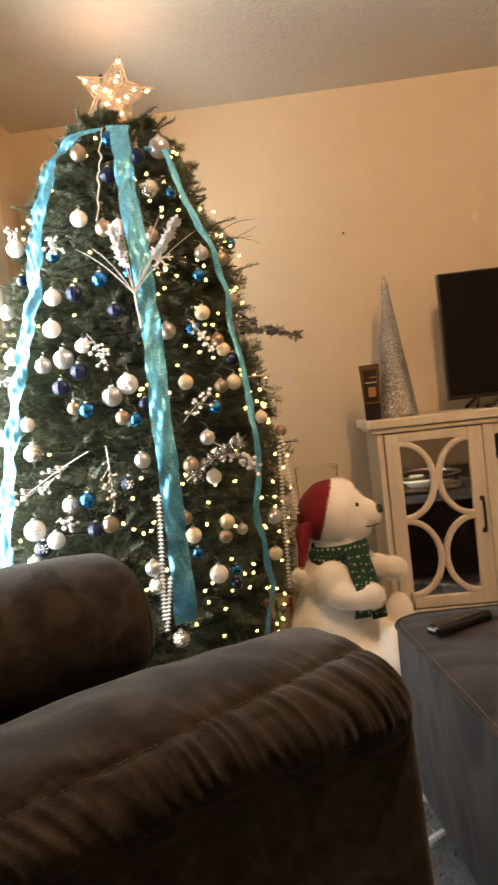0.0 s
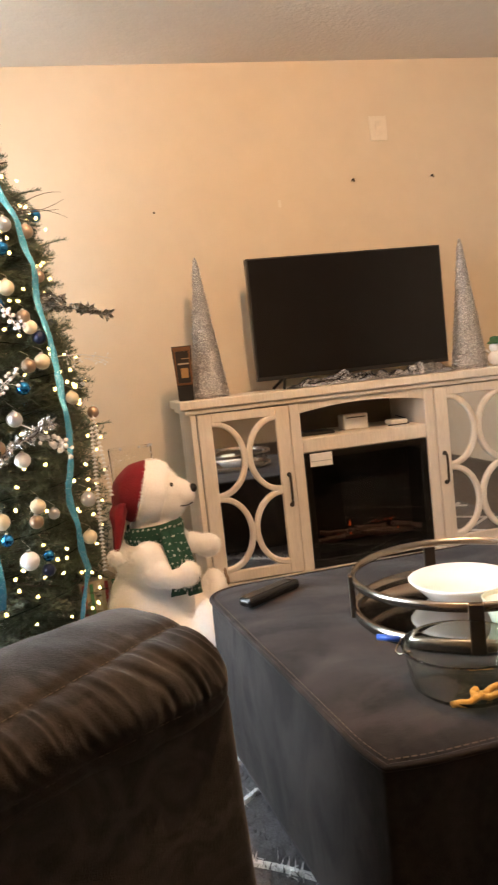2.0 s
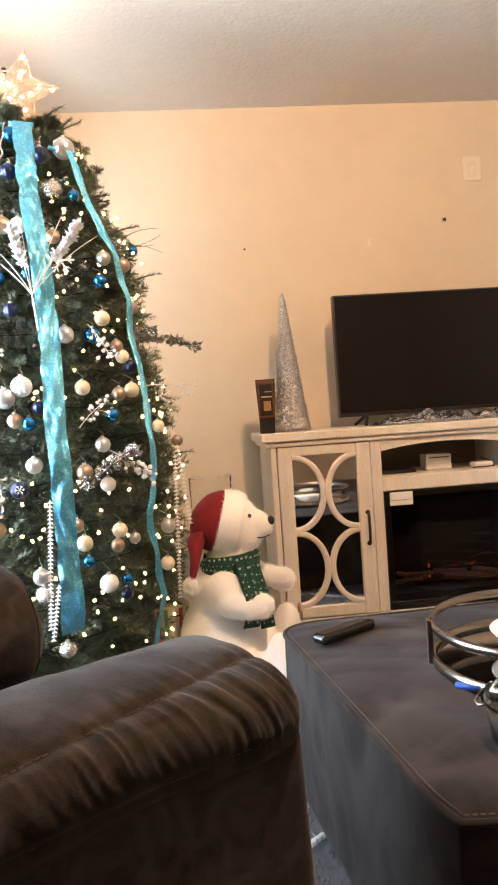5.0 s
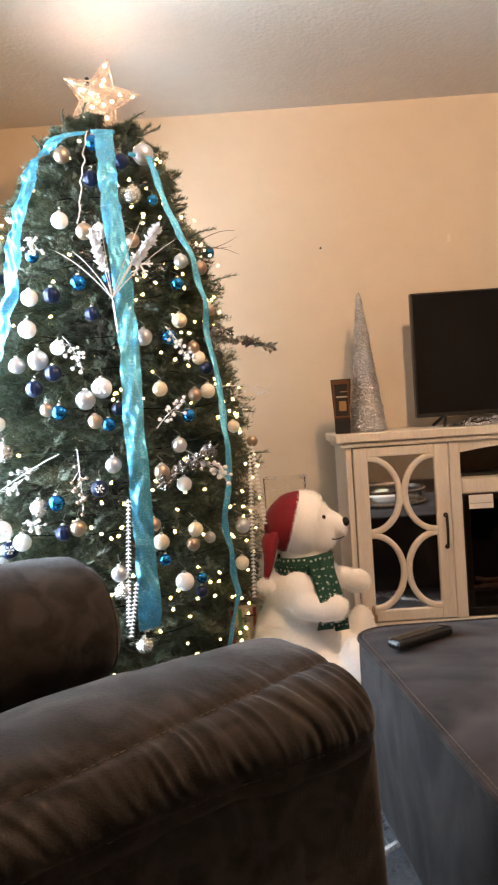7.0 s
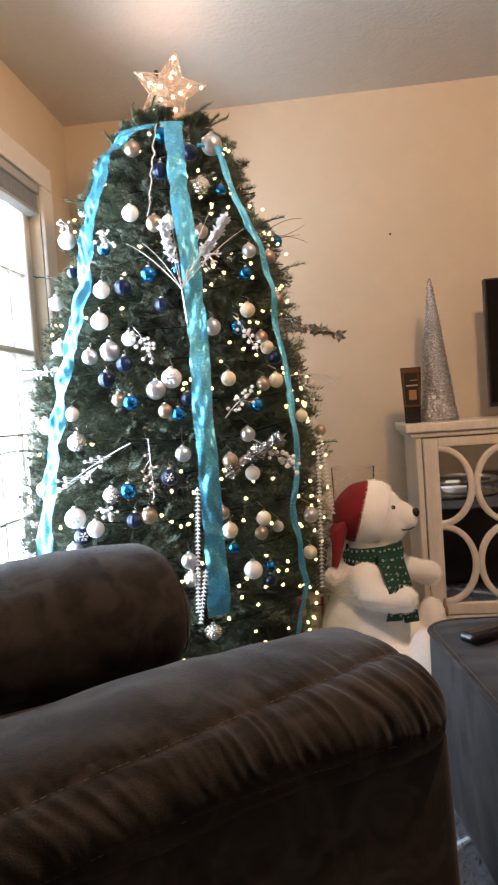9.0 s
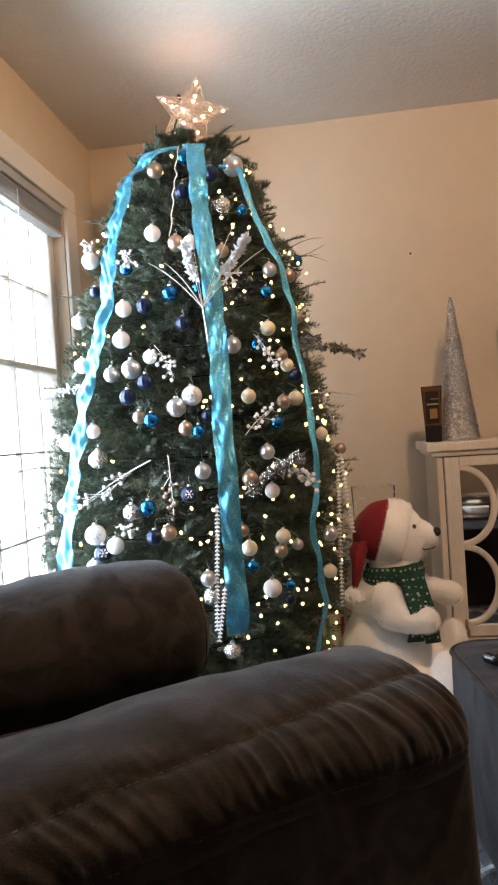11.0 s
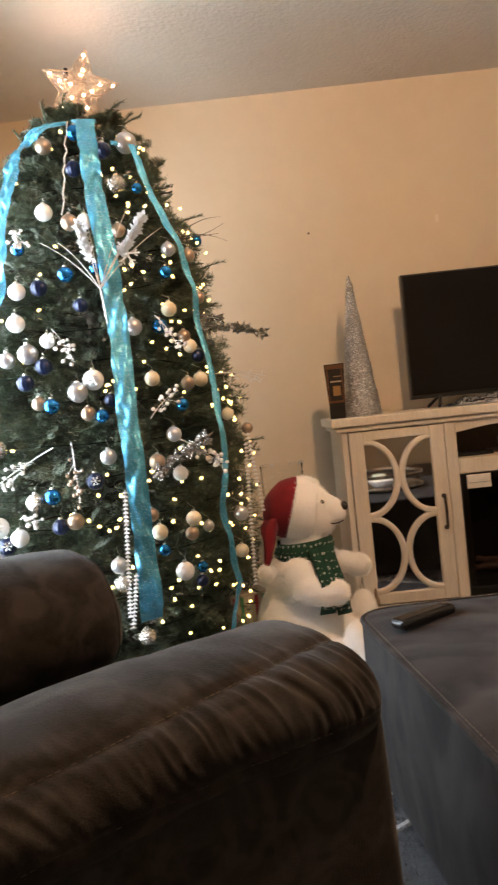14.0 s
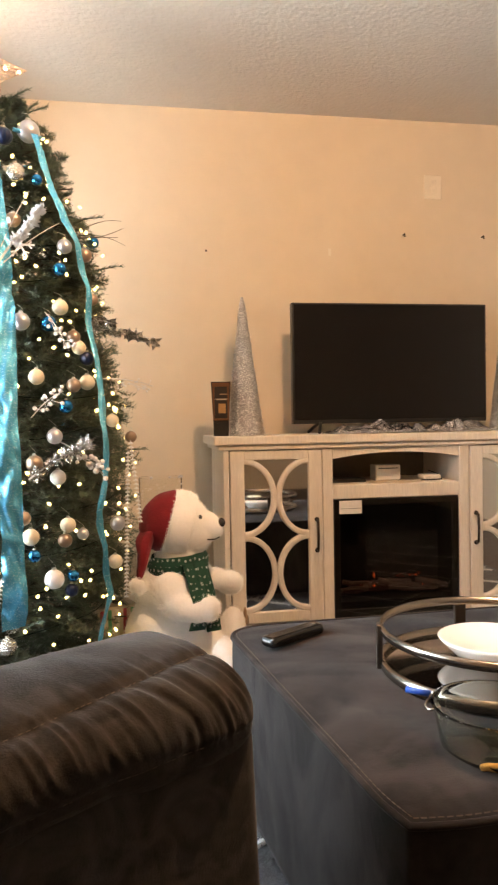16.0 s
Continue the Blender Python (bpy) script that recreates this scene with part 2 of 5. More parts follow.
part("head_rail", boxed(LEFT - 0.045, LEFT + 0.012, WY0 + 0.02, WY1 - 0.02, WZ1 - 0.04, WZ1 - 0.002, bevel=0.004), BLIND, blind)
for k in range(7):
    part("slat", boxed(LEFT - 0.040, LEFT + 0.006, WY0 + 0.03, WY1 - 0.03, WZ1 - 0.052 - k * 0.009, WZ1 - 0.048 - k * 0.009), BLIND, blind)
part("bottom_rail", boxed(LEFT - 0.042, LEFT + 0.010, WY0 + 0.03, WY1 - 0.03, WZ1 - 0.128, WZ1 - 0.112, bevel=0.003), BLIND, blind)
bm = bmesh.new()
tube(bm, [(LEFT + 0.006, 2.46, WZ1 - 0.06), (LEFT + 0.008, 2.465, 1.72), (LEFT + 0.007, 2.46, 1.45)], 0.003)
part("wand", bm, TRIM, blind)
bm = bmesh.new()
box(bm, -9.0, -8.9, -20, 40, -6, 26)
structure("backdrop", bm, glow("daylight_haze", (0.88, 0.95, 1.0), 7), "bright overcast daylight outside the window")

# ceiling lamp above the seat
cl = thing("ceiling_light", "frosted glass dome ceiling light, switched on", "ceiling light", (CEIL_LAMP[0], CEIL_LAMP[1], TOP))
bm = lathe(bmesh.new(), [(0, -0.001), (0.10, -0.001), (0.10, -0.025), (0.0, -0.025)], 32)
part("canopy", bm, SILVERM, cl)

# ---- fireplace cabinet ----
CF, CB, CX = 2.845, 3.245, 1.083
cab = thing("fireplace_cabinet", "whitewashed wooden media cabinet with mirrored doors and electric fireplace", "cabinet")
part("top_board", boxed(0.304, 1.862, CF - 0.025, CB + 0.01, 0.905, 0.941, bevel=0.005, seg=2), WASH, cab)
part("top_moulding", boxed(0.322, 1.844, CF - 0.012, CB, 0.884, 0.905, bevel=0.006, seg=2), WASH, cab)
for x0, x1 in ((0.342, 0.366), (1.800, 1.824)):
    part("side_panel", boxed(x0, x1, CF, CB, 0.0, 0.884, bevel=0.003), WASH, cab)
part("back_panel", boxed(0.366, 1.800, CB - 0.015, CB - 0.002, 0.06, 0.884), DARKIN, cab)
part("bottom_rail", boxed(0.366, 1.800, CF + 0.002, CB - 0.02, 0.09, 0.165, bevel=0.003), WASH, cab)
part("base_plinth", boxed(0.366, 1.800, CF + 0.02, CB - 0.02, 0.0, 0.09, bevel=0.003), WASH, cab)
for x0, x1 in ((0.757, 0.802), (1.364, 1.409)):
    part("stile", boxed(x0, x1, CF, CB - 0.02, 0.166, 0.884, bevel=0.003), WASH, cab)
part("shelf", boxed(0.803, 1.363, CF + 0.002, CB - 0.02, 0.668, 0.729, bevel=0.004), WASH, cab)
# arched valance over the open shelf
bm = bmesh.new()
n = 24
top, low = [], []
for i in range(n + 1):
    x = 0.803 + 0.560 * i / n
    a = (x - CX) / 0.28
    top.append((x, 0.883))
    low.append((x, 0.862 - 0.024 * a * a))
for y in (CF + 0.003, CF + 0.02):
    vs = [bm.verts.new((x, y, z)) for x, z in top], [bm.verts.new((x, y, z)) for x, z in low]
    for i in range(n):
        bm.faces.new((vs[0][i], vs[0][i + 1], vs[1][i + 1], vs[1][i]))
    if y < CF + 0.01:
        first = vs
for i in range(n):
    bm.faces.new((first[1][i], first[1][i + 1], vs[1][i + 1], vs[1][i]))
part("arched_valance", bm, WASH, cab)


def cabinet_door(x0, x1, handle_x):
    z0, z1, y0, y1 = 0.170, 0.880, CF - 0.004, CF + 0.016
    w = 0.058
    door = part("door", boxed(x0, x0 + w, y0, y1, z0, z1, bevel=0.003), WASH, cab, "mirrored door with curved lattice")
    part("stile", boxed(x1 - w, x1, y0, y1, z0, z1, bevel=0.003), WASH, door)
    part("rail", boxed(x0 + w, x1 - w, y0 + 0.001, y1, z0, z0 + 0.045, bevel=0.003), WASH, door)
    part("rail", boxed(x0 + w, x1 - w, y0 + 0.001, y1, z1 - 0.038, z1, bevel=0.003), WASH, door)
    part("mirror", boxed(x0 + w, x1 - w, CF + 0.009, CF + 0.014, z0 + 0.045, z1 - 0.038), MIRROR, door, "mirror glass")
    mx0, mx1, mz0, mz1 = x0 + w, x1 - w, z0 + 0.045, z1 - 0.038
    hh, ww = (mz1 - mz0) / 4, (mx1 - mx0) / 2
    for side in (1, -1):
        for k in (0, 1):
            bm = bmesh.new()
            zc = mz0 + hh + 2 * hh * k
            rows = []
            for i in range(25):
                a = -math.pi / 2 + math.pi * i / 24
                row = []
                for off, yy in ((-0.012, y0 + 0.004), (-0.006, y0 - 0.001), (0.006, y0 - 0.001), (0.012, y0 + 0.004), (0.012, CF + 0.0085), (-0.012, CF + 0.0085)):
                    xr = (ww - 0.010 + off) * math.cos(a)
                    x = mx0 + xr if side > 0 else mx1 - xr
                    row.append(bm.verts.new((x, yy, zc + (hh - 0.006 + off) * math.sin(a))))
                rows.append(row)
            for a, b in zip(rows, rows[1:]):
                for j in range(6):
                    bm.faces.new((a[j], a[(j + 1) % 6], b[(j + 1) % 6], b[j]))
            part("lattice_arc", bm, WASH, door)
    bm = bmesh.new()
    tube(bm, [(handle_x, y0, 0.590), (handle_x, y0 - 0.022, 0.585), (handle_x, y0 - 0.026, 0.526), (handle_x, y0 - 0.022, 0.467), (handle_x, y0, 0.462)], 0.0055, 8)
    for z in (0.590, 0.462):
        tube(bm, [(handle_x, y0 - 0.004, z), (handle_x, y0, z)], 0.010, 10)
    part("handle", bm, BRONZE, door, "dark bronze bar handle", True)


cabinet_door(0.370, 0.754, 0.729)
cabinet_door(1.412, 1.796, 1.437)

fire = thing("electric_fireplace", "black electric fireplace insert with glowing logs", "fireplace")
part("surround", boxed(0.804, 1.362, CF + 0.006, CF + 0.020, 0.168, 0.200, bevel=0.002), BLACK, fire)
part("surround", boxed(0.804, 1.362, CF + 0.006, CF + 0.020, 0.640, 0.667, bevel=0.002), BLACK, fire)
part("surround", boxed(0.804, 0.832, CF + 0.006, CF + 0.020, 0.200, 0.640, bevel=0.002), BLACK, fire)
part("surround", boxed(1.334, 1.362, CF + 0.006, CF + 0.020, 0.200, 0.640, bevel=0.002), BLACK, fire)
for x0, x1 in ((0.824, 0.832), (1.334, 1.342)):
    part("firebox_side", boxed(x0, x1, CF + 0.021, CF + 0.17, 0.168, 0.667), FIREBOX, fire)
part("firebox_top", boxed(0.812, 1.354, CF + 0.021, CF + 0.17, 0.655, 0.667), FIREBOX, fire)
gp = part("glass_front", boxed(0.808, 1.358, CF + 0.0005, CF + 0.0035, 0.172, 0.663), glass("smoked_glass", (0.50, 0.45, 0.42), 0.02), fire, "smoked glass front")
gp.visible_shadow = False
part("firebox", boxed(0.832, 1.334, CF + 0.16, CF + 0.17, 0.20, 0.64), FIREBOX, fire)
part("hearth", boxed(0.832, 1.334, CF + 0.02, CF + 0.16, 0.168, 0.23), FIREBOX, fire)
EMBER = glow("ember", (1.0, 0.14, 0.03), 0.16)
LOG = surface("burnt_log", (0.055, 0.043, 0.040), 0.9, vary=0.5, scale=30, bump=0.8, bump_scale=90)
rnd = random.Random(4)
for k in range(12):
    x = 0.88 + 0.036 * k
    a = rnd.uniform(-0.5, 0.5)
    z = 0.275 + rnd.uniform(-0.02, 0.03)
    y = CF + 0.09 + rnd.uniform(-0.03, 0.03)
    L = rnd.uniform(0.05, 0.09)
    pts = [(x + L * (i / 4 - 0.5) * 2 * math.cos(a), y, z + L * (i / 4 - 0.5) * math.sin(a) + rnd.uniform(-0.004, 0.004)) for i in range(5)]
    part("log", tube(bmesh.new(), pts, rnd.uniform(0.010, 0.017), 8), LOG, fire, smooth=True)
nt = LOG.node_tree
nz = nt.nodes.new("ShaderNodeTexNoise")
nz.inputs["Scale"].default_value = 28
cr = nt.nodes.new("ShaderNodeMapRange")
cr.inputs["From Min"].default_value, cr.inputs["From Max"].default_value, cr.inputs["To Max"].default_value = 0.56, 0.80, 0.06
nt.links.new(nz.outputs["Fac"], cr.inputs["Value"])
nt.links.new(cr.outputs[0], nt.nodes["Principled BSDF"].inputs["Emission Strength"])
nt.nodes["Principled BSDF"].inputs["Emission Color"].default_value = (0.75, 0.10, 0.05, 1)
for k in range(18):
    x = 0.93 + rnd.random() * 0.30
    h = rnd.uniform(0.006, 0.020) * (1.3 if 1.0 < x < 1.1 else 0.7)
    z = rnd.uniform(0.27, 0.32)
    part("flame", lathe(bmesh.new(), [(0, 0), (h * 0.22, h * 0.3), (h * 0.12, h * 0.75), (0, h * 1.2)], 6, (x, CF + 0.06 + rnd.random() * 0.05, z)), EMBER, fire)
note = thing("energy_label", "small white paper label stuck on the fireplace glass", "label")
part("paper", boxed(0.828, 0.925, CF - 0.001, CF + 0.004, 0.607, 0.662), surface("paper", (0.8, 0.78, 0.74), 0.7), note)
part("print", boxed(0.832, 0.921, CF - 0.003, CF - 0.0015, 0.628, 0.630), surface("grey_ink", (0.3, 0.3, 0.3), 0.7), note)

# ---- television ----
tv = thing("television", "flat black television standing on the cabinet, switched off", "television")
part("casing", boxed(0.676, 1.581, 3.012, 3.050, 0.985, 1.513, bevel=0.002), BLACK, tv)
part("rear_housing", boxed(0.85, 1.41, 3.050, 3.085, 1.02, 1.35, bevel=0.01), BLACK, tv)
part("screen", boxed(0.684, 1.573, 3.0095, 3.0118, 1.002, 1.506), SCREEN, tv)
for x in (0.80, 1.45):
    bm = bmesh.new()
    tube(bm, [(x - 0.03, 2.93, 0.948), (x, 3.02, 0.99), (x + 0.01, 3.04, 1.0)], 0.007, 6)
    tube(bm, [(x - 0.03, 3.12, 0.948), (x, 3.04, 0.99), (x + 0.01, 3.03, 1.0)], 0.007, 6)
    part("foot", bm, BLACK, tv)

# ---- armchair ----
E0 = Vector((0.131, 0.998, 0.0))
TURN = 35.0
chair = thing("armchair", "overstuffed grey-brown suede armchair with gathered pillow arms", "armchair", (E0.x, E0.y, 0), TURN)


def arch(x, rise):
    """The pillow is highest a third of the way back and falls off to both ends."""
    return rise * (0.006 - (0.27 if x < -0.29 else 0.15) * (x + 0.29) ** 2)


def top_seam(x):
    """Angle of the upper seam round the section: it climbs towards the front."""
    return 42 + 26 * min(1.0, max(0.0, (x + 0.45) / 0.45)) ** 1.6


def pillow_point(x, deg, length, half, z0, z1, front, mid, rise, tip, seed, swell=0.0):
    rz, zc = (z1 - z0) / 2, (z0 + z1) / 2
    d = front - x
    endf = min(1.0, d / tip)
    e = max(math.sqrt(max(0.0, 1 - (1 - endf) ** 2.8)), 0.02)
    a = radians(deg)
    ca, sa = math.cos(a), math.sin(a)
    big = 0.006 * noise.noise(Vector((x * 7, ca * 1.3, sa * 1.3 + seed))) + 0.003 * noise.noise(Vector((x * 19, ca * 3, sa * 3 + seed)))
    py = math.copysign(abs(ca) ** 0.95, ca) * half * (0.45 + 0.55 * e)
    pz = math.copysign(abs(sa) ** 0.95, sa) * rz * e
    return Vector((x, mid - py * (1 + (swell + big) / half), zc + arch(x, rise) * (0.55 + 0.45 * sa) + pz * (1 + (swell + big) / rz)))


def pillow(length, half, z0, z1, front, mid, gathers=0.0, seed=1, rise=1.0, tip=0.12, nu=160, nv=64):
    """A stuffed arm pillow along -x from x = front, centred on y = mid, gathered between its two seams."""
    verts, faces = [], []
    for i in range(nu + 1):
        x = front - length * (i / nu) ** 1.12
        up = top_seam(x)
        for j in range(nv):
            deg = 360 * j / nv - 180
            w = 0.0
            if gathers:
                across = (deg + 5) / (up + 5)
                lean = x - 0.052 * (1 - across) + 0.014 * noise.noise(Vector((x * 9, across * 1.5, seed)))
                ridge = noise.noise(Vector((lean * 42, across * 0.6, seed)))
                fine = noise.noise(Vector((lean * 110, across * 1.3, seed + 4)))
                fold = 1.25 - 2.6 * abs(ridge) + 0.55 * fine
                if 0 <= across <= 1:
                    env = 0.35 + 0.65 * math.sin(math.pi * min(1, max(0, across))) ** 0.5
                elif across > 1:
                    env = max(0.0, 0.85 - (across - 1) * up / 30) * (0.6 + 0.8 * noise.noise(Vector((x * 12, 3, seed))))
                else:
                    env = max(0.0, 0.35 - (-across) * 2.2)
                w = gathers * max(0.0, env) * fold * (0.85 + 0.6 * noise.noise(Vector((x * 8, across * 2, seed + 7))))
                w += 0.007 * math.sin(math.pi * across) if 0 < across < 1 else 0.0
                w -= 0.0045 * (math.exp(-((deg - up) / 3.0) ** 2) + math.exp(-((deg + 5) / 3.0) ** 2))
            verts.append(pillow_point(x, deg, length, half, z0, z1, front, mid, rise, tip, seed, w))
    for i in range(nu):
        for j in range(nv):
            k = (j + 1) % nv
            faces.append((i * nv + j, i * nv + k, (i + 1) * nv + k, (i + 1) * nv + j))
    faces.append(tuple(range(nv - 1, -1, -1)))
    faces.append(tuple(range(nu * nv, (nu + 1) * nv)))
    bm = bmesh.new()
    me = bpy.data.meshes.new("pillow")
    me.from_pydata(verts, [], faces)
    bm.from_mesh(me)
    bpy.data.meshes.remove(me)
    return bm


def seam(parent, shape, lower):
    """Short stitches along one of the pillow's seams."""
    length, half, z0, z1, front, mid, rise, tip = shape
    bm = bmesh.new()
    for i in range(3, int(length / 0.0095)):
        x = front - i * 0.0095
        ends = [pillow_point(q, -5 if lower else top_seam(q), *shape, 1, -0.0022 + 0.0012 * noise.noise(Vector((q * 70, 2, lower)))) for q in (x, x - 0.0062)]
        tube(bm, ends, 0.0008, 4)
    part("stitching", bm, THREAD, parent)


NEAR = (1.0, 0.158, 0.490, 0.675, 0.034, 0.140, 1.0, 0.085)
near = part("arm_pillow", pillow(*NEAR[:6], 0.0052, 1, *NEAR[6:], 640, 110), VELVET, chair, "gathered pillow-top arm", True)
seam(near, NEAR, True)
seam(near, NEAR, False)
bm = boxed(-1.0, 0.004, -0.008, 0.235, 0.04, 0.580, bevel=0.03, seg=6)
for v in bm.verts:
    if v.co.x > -0.1:
        v.co.x += 0.034 * math.sin(math.pi * min(1.0, (0.59 - v.co.z) / 0.40)) ** 0.8 if v.co.z > 0.39 else 0.034 * math.sin(math.pi * min(1.0, (0.59 - 0.39) / 0.40)) ** 0.8
part("arm_panel", bm, VELVET, chair, smooth=True)
FAR = (1.0, 0.165, 0.49, 0.766, -0.122, 0.69, 0.75, 0.09)
far = part("arm_pillow", pillow(*FAR[:6], 0.0, 3, *FAR[6:], 160, 72), VELVET, chair, smooth=True)
bm = bmesh.new()
tube(bm, [pillow_point(-0.150, deg, *FAR, 3, 0.0008) for deg in range(-60, 200, 6)], 0.0022, 6)
part("piping", bm, VELVET, far, smooth=True)
bm = boxed(-1.0, -0.15, 0.56, 0.82, 0.04, 0.60, bevel=0.045, seg=5)
part("arm_panel", bm, VELVET, chair, smooth=True)
bm = boxed(-0.85, -0.10, 0.236, 0.559, 0.28, 0.545, bevel=0.06, seg=5)
part("seat_cushion", bm, VELVET, chair, smooth=True)
bm = boxed(-1.0, -0.12, 0.236, 0.559, 0.04, 0.279, bevel=0.02, seg=2)
part("base", bm, VELVET, chair, smooth=True)
bm = boxed(-1.16, -0.84, 0.03, 0.79, 0.30, 0.98, bevel=0.09, seg=5)
part("backrest", bm, VELVET, chair, smooth=True)
for x in (-0.08, -0.95):
    for y in (0.12, 0.70):
        part("foot", lathe(bmesh.new(), [(0, 0), (0.022, 0), (0.03, 0.045), (0, 0.045)], 12, (x, y, 0)), BRONZE, chair)

# ---- ottoman ----
OT = 2.0
ott = thing("ottoman", "large square taupe velvet ottoman with piped edges", "ottoman", (0.330, 0.902, 0), OT)
S = 0.985


def ottoman_top():
    bm = bmesh.new()
    n = 70
    rows = []
    for i in range(n + 1):
        row = []
        for j in range(n + 1):
            u, v = i / n, j / n
            # rounded-square outline
            x, y = u * S, v * S
            cx, cy = min(max(x, 0.10), S - 0.10), min(max(y, 0.10), S - 0.10)
            dx, dy = x - cx, y - cy
            if dx and dy:
                m = max(abs(dx), abs(dy)) / math.hypot(dx, dy)
                rr = 1 - (1 - m) * (1.0 if v > 0.5 else 0.35)
                dx, dy = dx * rr, dy * rr
            x, y = cx + dx, cy + dy
            x -= 0.085 * (y / S) * (1 - x / S)
            edge = min(u, v, 1 - u, 1 - v)
            z = 0.445 + 0.014 * (1 - math.exp(-edge * 14)) + 0.016 * noise.noise(Vector((x * 5, y * 5, 0))) * min(1, edge * 8)
            fold = math.exp(-((v - 0.055) / 0.045) ** 2) * 0.007 * math.sin(x * 150 + 3 * noise.noise(Vector((x * 12, y * 4, 2)))) * (0.5 + noise.noise(Vector((x * 4, 1, 1))))
            row.append(bm.verts.new((x, y, z + fold)))
        rows.append(row)
    for a, b in zip(rows, rows[1:]):
        for j in range(n):
            bm.faces.new((a[j], b[j], b[j + 1], a[j + 1]))
    ring = [rows[i][0] for i in range(n)] + [rows[n][j] for j in range(n)] + [rows[n - i][n] for i in range(n)] + [rows[0][n - j] for j in range(n)]
    return bm, [v.co.copy() for v in ring]


bm, rim = ottoman_top()
part("top_cushion", bm, SUEDE, ott, smooth=True)
bm = bmesh.new()
tube(bm, [(p.x, p.y, 0.443) for p in rim], 0.006, 8, closed=True)
part("piping", bm, SUEDE, ott, smooth=True)
bm = bmesh.new()
levels = (0.443, 0.40, 0.30, 0.18, 0.07, 0.045)
cen = Vector((S / 2, S / 2))
rows = []
for z in levels:
    row = []
    for p in rim:
        q = Vector((p.x, p.y)) - cen
        k = 1.0 - (0.012 if z == 0.045 else 0.0) + 0.004 * math.sin((z - 0.05) * 8) + 0.004 * noise.noise(Vector((p.x * 5, p.y * 5, z * 6)))
        row.append(bm.verts.new((cen.x + q.x * k, cen.y + q.y * k, z)))
    rows.append(row)
for a, b in zip(rows, rows[1:]):
    for j in range(len(a)):
        bm.faces.new((a[j], a[(j + 1) % len(a)], b[(j + 1) % len(a)], b[j]))
bm.faces.new(rows[-1])
part("side_upholstery", bm, SUEDE, ott, smooth=True)
for x in (0.12, S - 0.12):
    for y in (0.12, S - 0.12):
        part("foot", lathe(bmesh.new(), [(0, 0), (0.025, 0), (0.03, 0.05), (0, 0.05)], 12, (x, y, 0)), BRONZE, ott)
bm = bmesh.new()
for i in range(0, len(rim), 1):
    p = rim[i]
    q = (Vector((p.x, p.y)) - cen) * 0.984 + cen
    p2 = rim[(i + 1) % len(rim)]
    q2 = (Vector((p2.x, p2.y)) - cen) * 0.984 + cen
    tube(bm, [(q.x, q.y, 0.4505), (q.x * 0.35 + q2.x * 0.65, q.y * 0.35 + q2.y * 0.65, 0.4505)], 0.0011, 4)
part("stitching", bm, THREAD, ott)

# ---- rug ----
RUGM = surface("grey_shag", (0.13, 0.13, 0.14), 1.0, vary=0.35, scale=25, bump=0.8, bump_scale=250)
RUGW = surface("white_shag", (0.72, 0.72, 0.72), 1.0, vary=0.15, scale=25, bump=0.8, bump_scale=250)
rug = thing("shag_rug", "grey shag rug with a white diamond lattice", "rug")
RX0, RX1, RY0, RY1 = -0.75, 2.3, -0.4, 2.72
part("backing", boxed(RX0, RX1, RY0, RY1, 0.001, 0.016, bevel=0.006), RUGM, rug)
for sgn in (1, -1):
    for k in range(-6, 14):
        pts, sd = [], []
        for i in range(60):
            x = RX0 + 0.05 + (RX1 - RX0 - 0.1) * i / 59
            y = 0.2 + k * 0.42 + sgn * (x - 0.6) * 0.8 + 0.025 * noise.noise(Vector((x * 6, k * 3.1, sgn)))
            if RY0 + 0.04 < y < RY1 - 0.04:
                pts.append((x, y, 0.0185 + 0.0008 * sgn))
                sd.append(Vector((0.62, -0.78 * sgn, 0)))
        if len(pts) > 2:
            bm = bmesh.new()
            rows = []
            for p, s in zip(pts, sd):
                w = 0.011 + 0.006 * noise.noise(Vector((p[0] * 30, p[1] * 30, 0)))
                rows.append([bm.verts.new(Vector(p) + s * w * f + Vector((0, 0, h))) for f, h in ((-1, -0.003), (-0.5, 0.004), (0.5, 0.004), (1, -0.003))])
            for a, b in zip(rows, rows[1:]):
                for j in range(3):
                    bm.faces.new((a[j], a[j + 1], b[j + 1], b[j]))
            part("lattice_stripe", bm, RUGW, rug)
rng = np.random.RandomState(5)
m = 26000
px, py = rng.uniform(0.0, 1.0, m), rng.uniform(0.9, 2.7, m)
base = np.stack([px, py, np.full(m, 0.014)], 1)
tip = base + np.stack([rng.normal(0, 0.010, m), rng.normal(0, 0.010, m), rng.uniform(0.010, 0.022, m)], 1)
off = np.stack([rng.normal(0, 0.0014, m), rng.normal(0, 0.0014, m), np.zeros(m)], 1)
fib = raw_part("tuft_mass", np.stack([base - off, base + off, tip], 1).reshape(-1, 3).tolist(), np.arange(3 * m).reshape(-1, 3).tolist(), RUGM, rug)
tagged(fib, kind="stuff")

